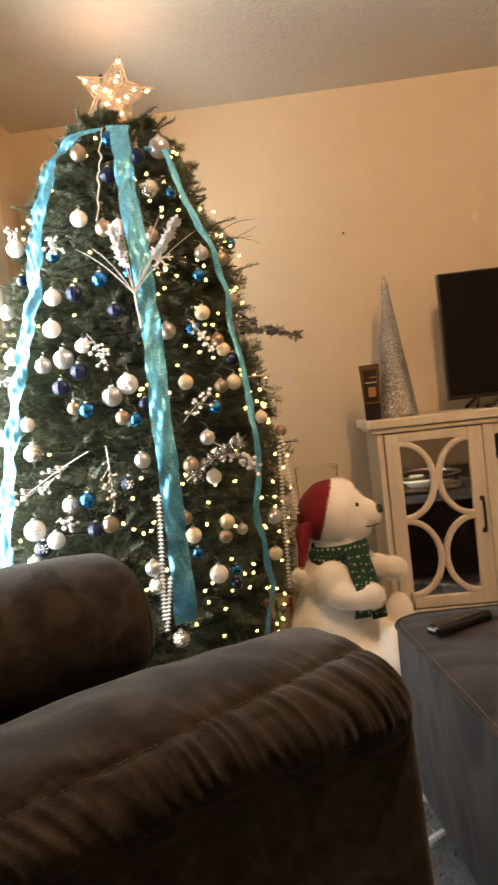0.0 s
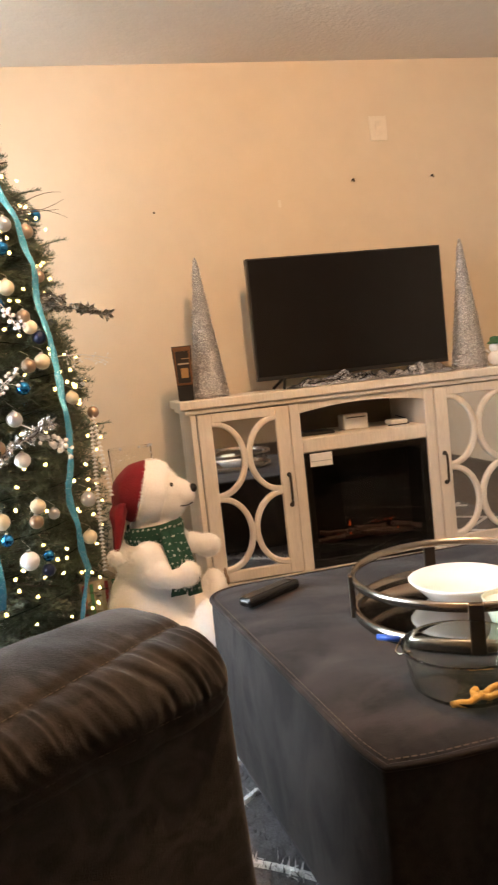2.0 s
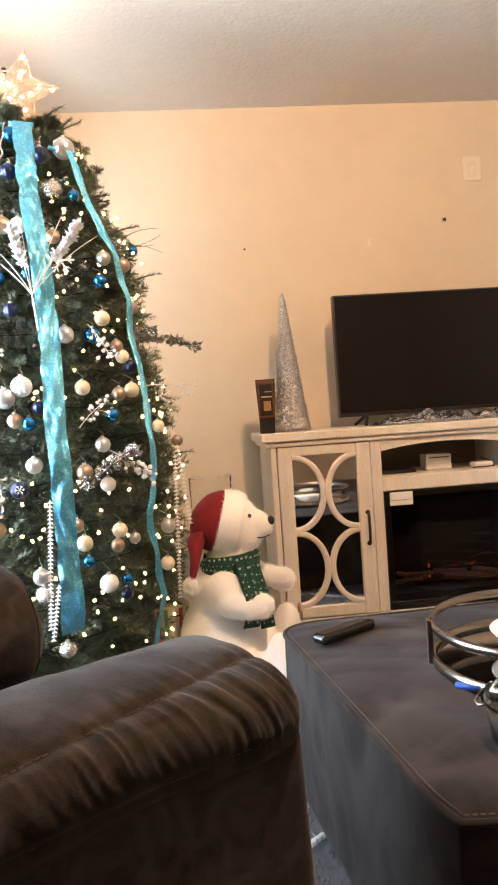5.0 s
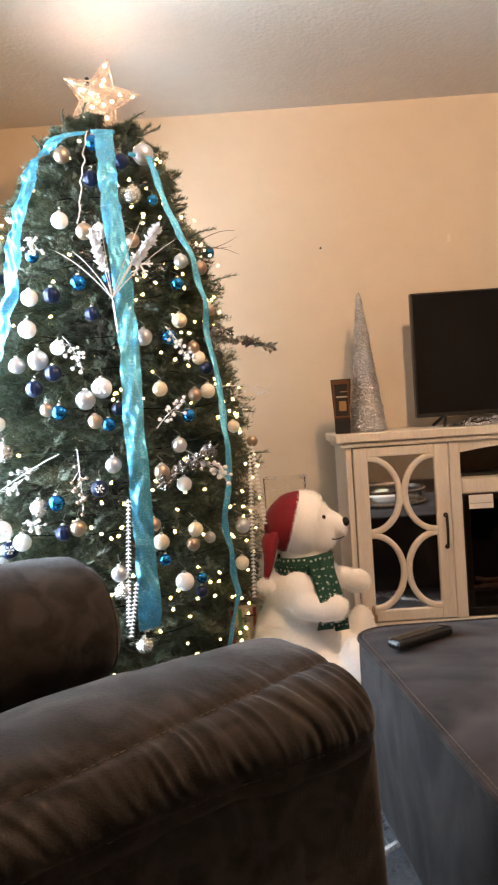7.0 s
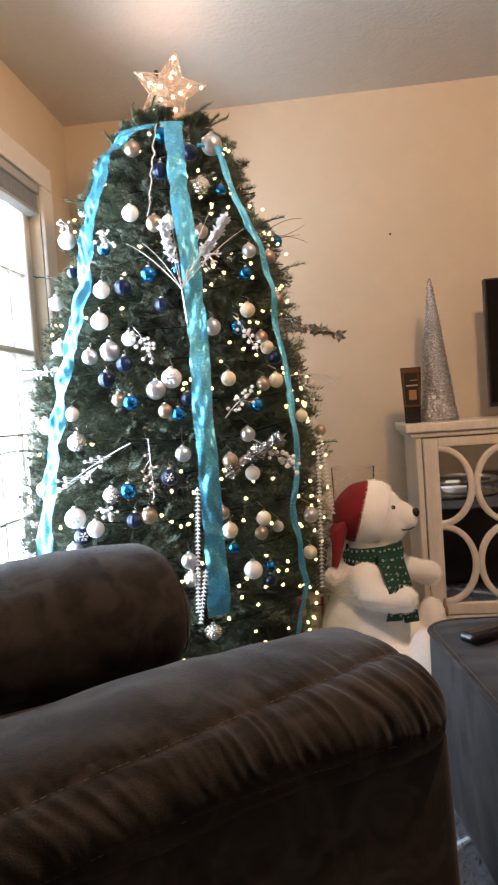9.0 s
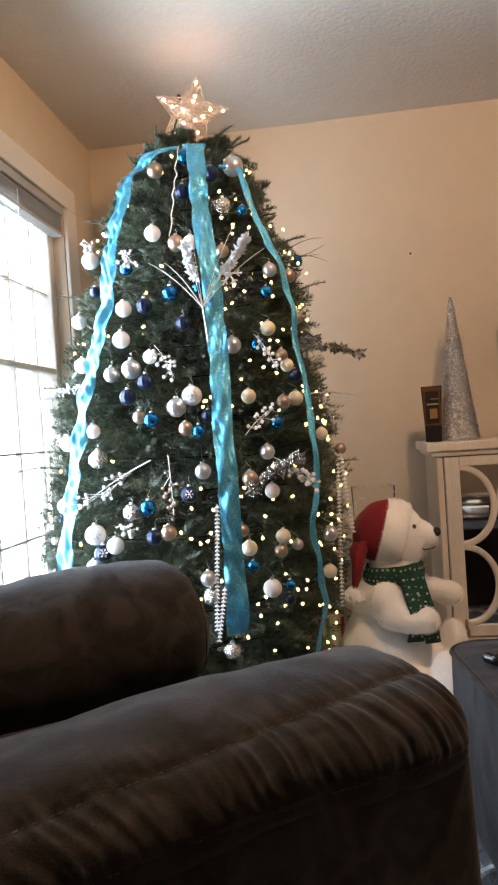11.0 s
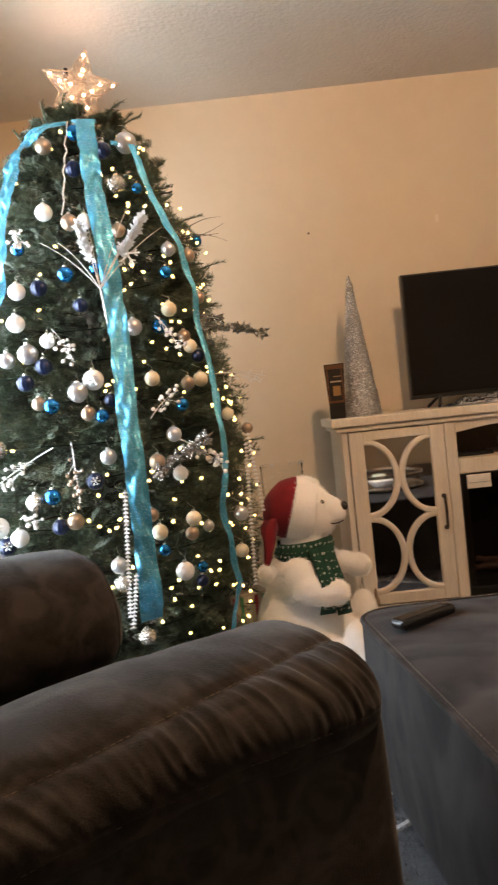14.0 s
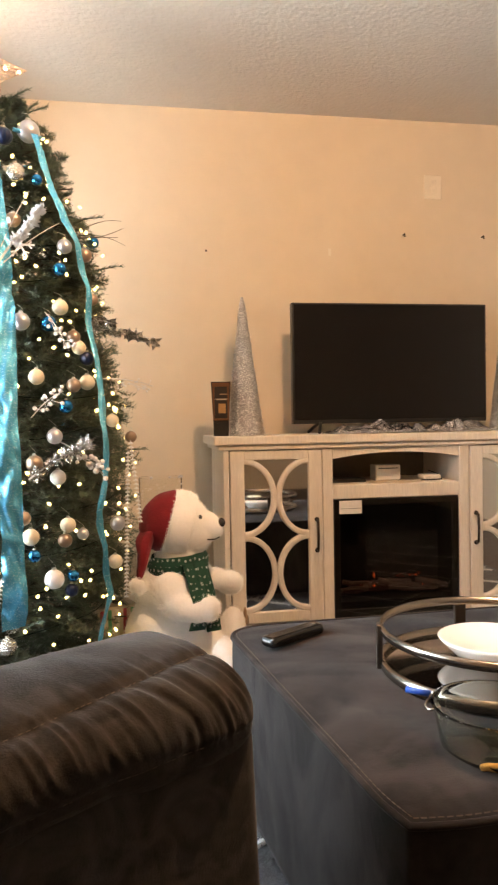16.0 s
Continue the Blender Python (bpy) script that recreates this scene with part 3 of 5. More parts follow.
m = 9000
px = rng.uniform(-0.05, 1.0, m)
kk = rng.randint(-6, 14, m)
sg = rng.choice([-1.0, 1.0], m)
py = 0.2 + kk * 0.42 + sg * (px - 0.6) * 0.8 + rng.normal(0, 0.014, m)
ok = (py > 0.5) & (py < 2.68)
base = np.stack([px[ok], py[ok], np.full(ok.sum(), 0.016)], 1)
tip = base + np.stack([rng.normal(0, 0.012, len(base)), rng.normal(0, 0.012, len(base)), rng.uniform(0.012, 0.024, len(base))], 1)
off = np.stack([rng.normal(0, 0.0018, len(base)), rng.normal(0, 0.0018, len(base)), np.zeros(len(base))], 1)
fib = raw_part("white_tuft_mass", np.stack([base - off, base + off, tip], 1).reshape(-1, 3).tolist(), np.arange(3 * len(base)).reshape(-1, 3).tolist(), RUGW, rug)
tagged(fib, kind="stuff")

# ---- christmas tree ----
HZ = (0.10, 0.36, 0.63, 0.974, 1.23, 1.555, 1.83, 1.95, 2.03, 2.10)
HR = (0.46, 0.51, 0.54, 0.515, 0.443, 0.392, 0.283, 0.20, 0.12, 0.02)


def tree_axis(z):
    return Vector((-0.565 + (z - 0.2) / 1.8 * 0.095, 2.40, z))


def on_tree(deg, z, out=0.0):
    """A place on the outline of the tree, out metres beyond it; 0 degrees faces south, 90 east."""
    r = float(np.interp(z, HZ, HR)) + out
    a = radians(deg)
    return tree_axis(z) + Vector((math.sin(a) * r, -math.cos(a) * r, 0))


def outward(deg):
    return Vector((math.sin(radians(deg)), -math.cos(radians(deg)), 0))


BARK = surface("bark", (0.06, 0.045, 0.03), 0.9, vary=0.3, scale=20, bump=0.6, bump_scale=60)
NEEDLE = surface("fir_needles", (0.079, 0.101, 0.060), 0.45, vary=0.5, scale=9)
tree = thing("christmas_tree", "tall green fir christmas tree decorated in blue and silver", "christmas tree", (0, 0, 0))
bm = bmesh.new()
tube(bm, [tree_axis(z) for z in (0.0, 0.5, 1.0, 1.5, 2.0, 2.08)], 0.045, 10, r_end=0.008)
part("trunk", bm, BARK, tree, smooth=True)
rnd = random.Random(11)
for k in range(120):
    z = 0.16 + 1.80 * ((k + 0.5) / 120) ** 1.15
    a = k * 137.5 + rnd.uniform(-12, 12)
    L = float(np.interp(z, HZ, HR)) * rnd.uniform(0.78, 1.0)
    o = outward(a)
    p0 = tree_axis(z - 0.04)
    pts = [p0 + o * L * s + Vector((0, 0, 0.05 * s - 0.02 * s * s + rnd.uniform(-0.008, 0.008))) for s in (0, 0.33, 0.66, 1.0)]
    part("branch", tube(bmesh.new(), pts, 0.009, 5, r_end=0.002), BARK, tree)

rng = np.random.RandomState(3)


def sprays(count, per, zlo, zhi, inner, outer, length, seed_shift=0.0):
    z = rng.uniform(zlo, zhi, count * 4)
    keep = rng.uniform(0, 0.55, count * 4) < np.interp(z, HZ, HR) + 0.06
    z = z[keep][:count]
    n = len(z)
    a = rng.uniform(0, 2 * np.pi, n)
    R = np.interp(z, HZ, HR) * (1 - 0.06 * np.clip((z - 1.2) / 0.3, 0, 1))
    # uneven outline: boughs stand out or fall back by sector and height
    lump = 0.5 + 0.5 * np.sin(a * 9 + 7 * np.floor(z / 0.11)) * np.sin(z * 57 + a * 3)
    L = rng.uniform(*length, n) * (0.7 + 0.3 * np.clip(R / 0.3, 0, 1))
    r0 = np.minimum(R * rng.uniform(inner, outer, n) * (0.88 + 0.12 * lump), R * (0.93 + 0.06 * lump) - L * 0.85 - 0.012)
    r0 = np.maximum(r0, 0.01)
    cx = -0.565 + (z - 0.2) / 1.8 * 0.095
    base = np.stack([cx + np.sin(a) * r0, 2.40 - np.cos(a) * r0, z], 1)
    az = a + rng.normal(0, 0.75, n)
    el = rng.normal(0.05, 0.60, n) + 0.5 * np.clip((z - 1.75) / 0.3, 0, 1)
    d = np.stack([np.sin(az) * np.cos(el), -np.cos(az) * np.cos(el), np.sin(el)], 1)
    up = np.array([0, 0, 1.0])
    u = np.cross(d, up)
    u /= np.linalg.norm(u, axis=1)[:, None] + 1e-9
    w = np.cross(u, d)
    s = rng.uniform(0.02, 1.0, (n, per))
    th = rng.uniform(0, 2 * np.pi, (n, per))
    side = u[:, None] * np.cos(th)[..., None] + w[:, None] * (0.65 * np.sin(th) + 0.15)[..., None]
    droop = -0.015 * s ** 2
    p = base[:, None] + d[:, None] * (s * L[:, None])[..., None]
    p[..., 2] += droop
    nl = rng.uniform(0.017, 0.029, (n, per)) * (1 - 0.35 * s)
    nd = d[:, None] * 0.62 + side * 0.78
    q = p + nd * nl[..., None]
    t = np.cross(nd, side)
    t /= np.linalg.norm(t, axis=2)[..., None] + 1e-9
    v = np.stack([p - t * 0.0010, p + t * 0.0010, q], 2).reshape(-1, 3)
    # the twig itself: a thin three-sided spike
    e = base + d * L[:, None]
    e[:, 2] -= 0.015
    tw = np.stack([base - u * 0.0013, base + u * 0.0013, e, base - w * 0.0013, base + w * 0.0013, e], 1).reshape(-1, 3)
    return v, tw


def fronds(count):
    """Flat fir fronds: a main shoot with side shoots in one plane, needles along them all."""
    z = rng.uniform(0.16, 1.985, count * 4)
    z = z[rng.uniform(0, 0.55, count * 4) < np.interp(z, HZ, HR) + 0.05][:count]
    n = len(z)
    a = rng.uniform(0, 2 * np.pi, n)
    R = np.interp(z, HZ, HR)
    L = np.clip(R * rng.uniform(0.30, 0.52, n), 0.07, 0.20)
    reach = R * rng.uniform(0.86, 1.03, n) - 0.012 * (z > 1.6)
    r0 = np.maximum(reach - L * 0.93, 0.01)
    cx = -0.565 + (z - 0.2) / 1.8 * 0.095
    top = np.clip((z - 1.75) / 0.3, 0, 1)
    base = np.stack([cx + np.sin(a) * r0, 2.40 - np.cos(a) * r0, z + 0.02], 1)
    az = a + rng.normal(0, 0.38, n)
    el = rng.normal(0.06, 0.34, n) + 0.75 * top
    d = np.stack([np.sin(az) * np.cos(el), -np.cos(az) * np.cos(el), np.sin(el)], 1)
    u = np.cross(d, [0, 0, 1.0])
    u /= np.linalg.norm(u, axis=1)[:, None]
    w = np.cross(u, d)
    roll = rng.normal(0, 0.7, n)[:, None]
    u, w = u * np.cos(roll) + w * np.sin(roll), w * np.cos(roll) - u * np.sin(roll)
    starts, dirs, lens, ups = [base], [d], [L], [w]
    for k in range(7):
        for side in (-1.0, 1.0):
            s = 0.14 + 0.115 * k + rng.uniform(-0.04, 0.04, n)
            p = base + d * (s * L)[:, None]
            p[:, 2] -= 0.020 * s ** 2
            v = d * 0.74 + u * side * 0.67 + w * rng.normal(0, 0.12, n)[:, None]
            starts.append(p)
            dirs.append(v / np.linalg.norm(v, axis=1)[:, None])
            lens.append(L * (0.50 * (1 - s) + 0.12) * rng.uniform(0.7, 1.15, n))
            ups.append(w)
    S0, D, LL, U = np.concatenate(starts), np.concatenate(dirs), np.concatenate(lens), np.concatenate(ups)
    per = 34
    s = rng.uniform(0.0, 1.0, (len(S0), per))
    sg = rng.choice([-1.0, 1.0], (len(S0), per))
    flat = np.cross(D, U)
    p = S0[:, None] + D[:, None] * (s * LL[:, None])[..., None]
    p[..., 2] -= 0.20 * (s * LL[:, None]) ** 2 / 0.2
    lift = rng.normal(0.25, 0.45, (len(S0), per))
    nd = D[:, None] * 0.62 + flat[:, None] * sg[..., None] * 0.72 + U[:, None] * lift[..., None]
    nl = rng.uniform(0.010, 0.019, (len(S0), per))
    q = p + nd * nl[..., None]
    t = np.cross(nd, U[:, None] + 0.5 * D[:, None])
    t /= np.linalg.norm(t, axis=2)[..., None] + 1e-9
    v = np.stack([p - t * 0.0009, p + t * 0.0009, q], 2).reshape(-1, 3)
    e = S0 + D * LL[:, None]
    e[:, 2] -= 0.20 * LL ** 2 / 0.2
    tw = np.stack([S0 - U * 0.0011, S0 + U * 0.0011, e, S0 - flat * 0.0011, S0 + flat * 0.0011, e], 1).reshape(-1, 3)
    return v, tw


NV, TV = [], []
for v, tw in (fronds(1750), sprays(3600, 70, 0.18, 1.95, 0.25, 0.80, (0.07, 0.12))):
    NV.append(v)
    TV.append(tw)
nv = np.concatenate(NV)
ob = raw_part("needles", nv.tolist(), np.arange(len(nv)).reshape(-1, 3).tolist(), NEEDLE, tree)
tagged(ob, kind="stuff")
tv_ = np.concatenate(TV)
ob = raw_part("stem_mass", tv_.tolist(), np.arange(len(tv_)).reshape(-1, 3).tolist(), BARK, tree)
tagged(ob, kind="stuff")


def fir_sprig(name, start, end, parent, per=110):
    """A single long shoot with needles that stands clear of the crown."""
    a, b = Vector(start), Vector(end)
    d = (b - a).normalized()
    bm = bmesh.new()
    tube(bm, [a, a.lerp(b, 0.5) + Vector((0, 0, 0.008)), b], 0.003, 5, r_end=0.001)
    u = d.cross(Vector((0, 0, 1))).normalized()
    w = u.cross(d)
    for k in range(per):
        s = rnd.random()
        th = rnd.uniform(0, 6.283)
        side = u * math.cos(th) + w * math.sin(th) * 0.7
        p = a.lerp(b, s) + Vector((0, 0, 0.008 * 4 * s * (1 - s)))
        q = p + (d * 0.65 + side * 0.75) * rnd.uniform(0.014, 0.024)
        t = d.cross(side).normalized() * 0.0013
        bm.faces.new([bm.verts.new(p - t), bm.verts.new(p + t), bm.verts.new(q)])
    part(name, bm, NEEDLE, parent)


for a, z, o, dz in ((62, 1.44, 0.11, 0.03), (70, 1.62, 0.06, 0.02), (58, 1.95, 0.08, 0.02), (46, 1.99, 0.09, 0.02), (70, 1.96, 0.05, 0.05), (-40, 1.95, 0.06, 0.10), (-62, 1.90, 0.05, 0.08), (-30, 1.98, 0.05, 0.12), (-80, 1.75, 0.06, 0.04), (-75, 1.5, 0.06, 0.03), (-70, 1.2, 0.06, 0.02), (-66, 0.95, 0.07, 0.0), (75, 0.9, 0.05, 0.02)):
    fir_sprig("sprig", on_tree(a, z, -0.06), on_tree(a, z + dz, o), tree)

# ---- baubles ----
B_WHITE = surface("white_satin", (0.80, 0.80, 0.80), 0.35, vary=0.05, scale=30)
B_CREAM = surface("cream_matte", (0.68, 0.60, 0.44), 0.5, vary=0.10, scale=30)
B_SILVER = surface("pearl_silver", (0.56, 0.55, 0.56), 0.28, 0.75, vary=0.08, scale=30)
B_GLIT = glitter("silver_glitter", (0.45, 0.42, 0.38), (0.95, 0.9, 0.8), 900)
B_CHAMP = surface("champagne_metal", (0.40, 0.29, 0.21), 0.35, 0.75, vary=0.1, scale=30)
B_BLUE = surface("shiny_blue", (0.02, 0.20, 0.48), 0.12, 0.85, vary=0.1, scale=30)
B_NAVY = surface("navy_satin", (0.007, 0.014, 0.046), 0.3, 0.35, vary=0.15, scale=30)
CAP = surface("bauble_cap", (0.6, 0.58, 0.5), 0.3, 1.0)
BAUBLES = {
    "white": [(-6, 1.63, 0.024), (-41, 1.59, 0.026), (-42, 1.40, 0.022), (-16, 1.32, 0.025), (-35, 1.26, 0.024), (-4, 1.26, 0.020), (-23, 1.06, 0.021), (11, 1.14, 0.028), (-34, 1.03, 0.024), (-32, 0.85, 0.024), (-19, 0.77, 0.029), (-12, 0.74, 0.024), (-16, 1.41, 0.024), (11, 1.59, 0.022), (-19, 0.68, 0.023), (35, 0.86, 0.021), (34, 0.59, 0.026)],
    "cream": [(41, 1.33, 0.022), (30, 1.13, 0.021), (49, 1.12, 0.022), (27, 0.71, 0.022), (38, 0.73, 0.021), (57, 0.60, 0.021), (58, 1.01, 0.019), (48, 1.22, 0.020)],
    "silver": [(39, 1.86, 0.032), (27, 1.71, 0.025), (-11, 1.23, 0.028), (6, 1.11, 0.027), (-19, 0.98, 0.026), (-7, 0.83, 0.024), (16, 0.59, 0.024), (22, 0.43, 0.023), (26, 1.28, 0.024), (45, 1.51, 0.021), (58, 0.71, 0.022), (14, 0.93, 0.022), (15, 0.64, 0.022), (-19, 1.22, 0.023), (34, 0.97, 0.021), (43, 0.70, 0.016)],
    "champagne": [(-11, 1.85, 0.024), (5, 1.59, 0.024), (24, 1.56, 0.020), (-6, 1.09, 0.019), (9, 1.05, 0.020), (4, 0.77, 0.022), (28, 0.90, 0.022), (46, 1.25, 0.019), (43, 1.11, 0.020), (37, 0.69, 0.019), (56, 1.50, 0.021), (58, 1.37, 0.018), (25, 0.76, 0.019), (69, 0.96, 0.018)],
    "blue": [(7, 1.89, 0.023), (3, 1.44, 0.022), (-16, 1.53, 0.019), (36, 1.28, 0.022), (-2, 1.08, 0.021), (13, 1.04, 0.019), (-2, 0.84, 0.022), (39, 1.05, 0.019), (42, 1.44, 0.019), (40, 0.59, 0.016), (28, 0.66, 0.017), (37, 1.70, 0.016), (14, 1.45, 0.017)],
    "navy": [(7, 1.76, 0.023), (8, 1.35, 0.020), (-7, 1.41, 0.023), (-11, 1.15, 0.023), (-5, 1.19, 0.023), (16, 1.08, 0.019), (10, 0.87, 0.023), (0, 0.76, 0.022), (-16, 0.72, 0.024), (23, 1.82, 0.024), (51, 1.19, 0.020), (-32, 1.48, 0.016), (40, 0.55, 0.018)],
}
B_LABEL = {
    "white": "white satin ball ornament hanging on the christmas tree",
    "cream": "cream matte ball ornament hanging on the christmas tree",
    "silver": "pearly silver ball ornament hanging on the christmas tree",
    "champagne": "champagne metallic ball ornament hanging on the christmas tree",
    "blue": "shiny bright blue ball ornament hanging on the christmas tree",
    "navy": "ribbed navy blue ball ornament hanging on the christmas tree",
}
B_MAT = {"white": B_WHITE, "cream": B_CREAM, "silver": B_SILVER, "champagne": B_CHAMP, "blue": B_BLUE, "navy": B_NAVY}


def snowflake(bm, c, n, r):
    """Six-armed flat flake at c facing n."""
    u = n.cross(Vector((0, 0, 1))).normalized()
    w = u.cross(n)
    for k in range(6):
        a = k * math.pi / 3
        d = u * math.cos(a) + w * math.sin(a)
        e = u * -math.sin(a) + w * math.cos(a)
        tube(bm, [c, c + d * r], r * 0.07, 4)
        for s in (1, -1):
            tube(bm, [c + d * r * 0.55, c + d * r * 0.8 + e * s * r * 0.25], r * 0.055, 4)
    return bm


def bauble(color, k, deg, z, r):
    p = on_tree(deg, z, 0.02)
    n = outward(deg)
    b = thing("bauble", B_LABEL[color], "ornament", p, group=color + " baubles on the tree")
    bm = bmesh.new()
    if color == "navy":
        prof = [(r * math.sin(t * math.pi / 14), -r * math.cos(t * math.pi / 14)) for t in range(15)]
        lathe(bm, prof, 44)
        for v in bm.verts:
            a = math.atan2(v.co.y, v.co.x)
            f = 1 + 0.045 * math.cos(11 * a)
            v.co.x, v.co.y = v.co.x * f, v.co.y * f
    else:
        bmesh.ops.create_icosphere(bm, subdivisions=4, radius=r)
    mat = B_GLIT if color == "silver" and k in (1, 4, 5, 6, 7) else B_MAT[color]
    part("ball", bm, mat, b, smooth=True)
    part("cap", lathe(bmesh.new(), [(0, r * 1.20), (r * 0.22, r * 1.18), (r * 0.25, r * 0.94), (0, r * 0.94)], 12), CAP, b)
    bm = bmesh.new()
    tube(bm, [(0, 0, r * 1.15), (r * 0.2, 0, r * 1.35), (0, 0, r * 1.6), (-n.x * 0.03, -n.y * 0.03, r * 1.6 + 0.012)], 0.0007, 4)
    part("hook", bm, CAP, b)
    if (color == "white" and k in (7, 10)) or (color == "navy" and k in (6, 8)):
        f = Vector((-p.x, -p.y, 1.02 - p.z)).normalized()
        part("snowflake_print", snowflake(bmesh.new(), f * r * 0.99, f, r * 0.55), B_SILVER if color == "white" else B_WHITE, b)


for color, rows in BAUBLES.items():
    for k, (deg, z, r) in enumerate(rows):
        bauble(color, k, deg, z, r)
rnd = random.Random(21)
for k in range(46):  # round the sides and back
    color = ("white", "silver", "navy", "blue", "champagne", "cream")[k % 6]
    bauble(color, 99, rnd.choice((rnd.uniform(112, 180), rnd.uniform(-180, -78))), rnd.uniform(0.4, 1.85), rnd.uniform(0.018, 0.025))

# ---- fairy lights ----
WIRE = surface("green_wire", (0.012, 0.022, 0.014), 0.9, spec=0.1)
BULB = glow("warm_bulb", (1.0, 0.74, 0.28), 5.5)
lights = thing("fairy_lights", "string of small warm white fairy lights wound round the tree", "fairy lights")
rnd = random.Random(8)
pts = []
for k in range(900):
    s = k / 899
    z = 0.30 + 1.66 * s
    a = s * 360 * 15 + 14 * noise.noise(Vector((k * 0.05, 0, 0)))
    pts.append(on_tree(a, z + 0.035 * noise.noise(Vector((k * 0.13, 3, 0))), -0.072 + 0.012 * noise.noise(Vector((k * 0.21, 7, 0)))))
part("cable", tube(bmesh.new(), pts, 0.0016, 4), WIRE, lights)
cord = [on_tree(3 + 2.5 * noise.noise(Vector((k * 0.7, 1, 1))), 1.93 - 0.32 * k / 14, 0.035) for k in range(15)]
part("lead", tube(bmesh.new(), cord, 0.0017, 6), surface("white_cable", (0.7, 0.66, 0.58), 0.5), lights, "white lead", True)
bm = lathe(bmesh.new(), [(0, -0.003), (0.0038, -0.001), (0.0043, 0.003), (0.0025, 0.008), (0, 0.009)], 8)
first = part("bulb", bm, BULB, lights)
made = 0
while made < 265:
    s = rnd.random() ** 1.15
    z = 0.30 + 1.64 * s
    a = rnd.uniform(-180, 180) if made < 150 else rnd.uniform(10, 85)
    if rnd.random() > float(np.interp(z, HZ, HR)) / 0.5:
        continue
    p = on_tree(a, z, rnd.uniform(-0.035, 0.004))
    o = first if made == 0 else first.copy()
    if made:
        scene.collection.objects.link(o)
    o.matrix_basis = pose(*p, rnd.uniform(-70, 70), rnd.uniform(-70, 70), 0)
    made += 1

# ---- ribbons ----
RIBBON = glitter("turquoise_ribbon", (0.075, 0.38, 0.58), (0.50, 0.82, 0.95), 700, 0.92, 0.40, 0.55, 0.16)


def ribbon(rows, half, seed, label):
    t = thing("ribbon", label, "ribbon", group="ribbons down the tree")
    d, h = [r[0] for r in rows], [r[1] for r in rows]
    n = 300
    bm = bmesh.new()
    prev = None
    for i in range(n + 1):
        s = i / n * (len(rows) - 1)
        k = min(int(s), len(rows) - 2)
        f = s - k
        deg, z = d[k] + (d[k + 1] - d[k]) * f, h[k] + (h[k + 1] - h[k]) * f
        wob = noise.noise(Vector((i * 0.045, seed, 0)))
        c = on_tree(deg, z, 0.045 + 0.017 * wob)
        tw = radians(deg + 24 * noise.noise(Vector((i * 0.075, seed, 5))))
        side = Vector((math.cos(tw), math.sin(tw), 0.25 * noise.noise(Vector((i * 0.04, seed, 9)))))
        nrm = Vector((math.sin(tw), -math.cos(tw), 0))
        row = []
        for j in range(11):
            u = j / 5 - 1
            cr = half * (0.50 * noise.noise(Vector((i * 0.075 + u * 0.9, u * 0.8 + seed * 9, 1))) + 0.52 * (0.3 - abs(noise.noise(Vector((i * 0.105 - u * 1.3, u * 1.1 + seed * 5, 2))))))
            flare = 1.0 + 0.18 * max(0.0, i / n - 0.85) / 0.15 if half > 0.02 else 1.0
            row.append(bm.verts.new(c + side * half * u * flare + nrm * (cr + 0.004 * (1 - u * u))))
        if prev:
            for j in range(10):
                bm.faces.new((prev[j], prev[j + 1], row[j + 1], row[j]))
        prev = row
    part("band", bm, RIBBON, t, smooth=True)
    bm = bmesh.new()
    tube(bm, [on_tree(d[0] + o, h[0] + 0.012, 0.02) for o in (-9, -4, 0, 5, 9)], 0.006, 6)
    part("knot", bm, RIBBON, t, smooth=True)


ribbon([(-8, 1.92), (-23, 1.86), (-24, 1.77), (-24, 1.62), (-21, 1.44), (-25, 1.3), (-27, 1.15), (-25, 0.97), (-27, 0.82), (-28, 0.62)], 0.026, 1, "turquoise glitter ribbon draped down the tree beside the window")
ribbon([(14, 1.925), (15, 1.78), (16, 1.64), (19, 1.42), (20, 1.25), (20, 1.03), (21, 0.83), (22, 0.63), (23, 0.48)], 0.028, 2, "wide turquoise glitter ribbon draped down the tree")
ribbon([(38, 1.84), (40, 1.73), (43, 1.62), (48, 1.51), (51, 1.39), (52, 1.27), (52, 1.15), (50, 1.01), (50, 0.88), (47, 0.76), (49, 0.63), (52, 0.52), (50, 0.36)], 0.012, 3, "narrow turquoise glitter ribbon hanging in waves on the tree")
ribbon([(150, 1.9), (152, 1.5), (155, 1.0), (152, 0.5)], 0.024, 4, "turquoise glitter ribbon draped down the back of the tree")

# ---- star on top ----
ROSE = glitter("rose_gold_mesh", (0.55, 0.36, 0.25), (1.0, 0.85, 0.7), 600, 0.5, 0.3, 0.9)
STARB = glow("star_bulb", (1.0, 0.66, 0.42), 20.0)
star = thing("tree_star", "lit rose gold wire star on the tree top", "tree topper", (-0.476, 2.46, 2.165), 4)
SR, IR, DP = 0.139, 0.066, 0.040
rim = []
for k in range(10):
    a = math.pi / 2 + k * math.pi / 5 - radians(15)
    r = SR if k % 2 == 0 else IR
    rim.append(Vector((r * math.cos(a), 0, r * math.sin(a))))
bm = bmesh.new()
tube(bm, rim, 0.0028, 5, closed=True)
part("rim", bm, ROSE, star)
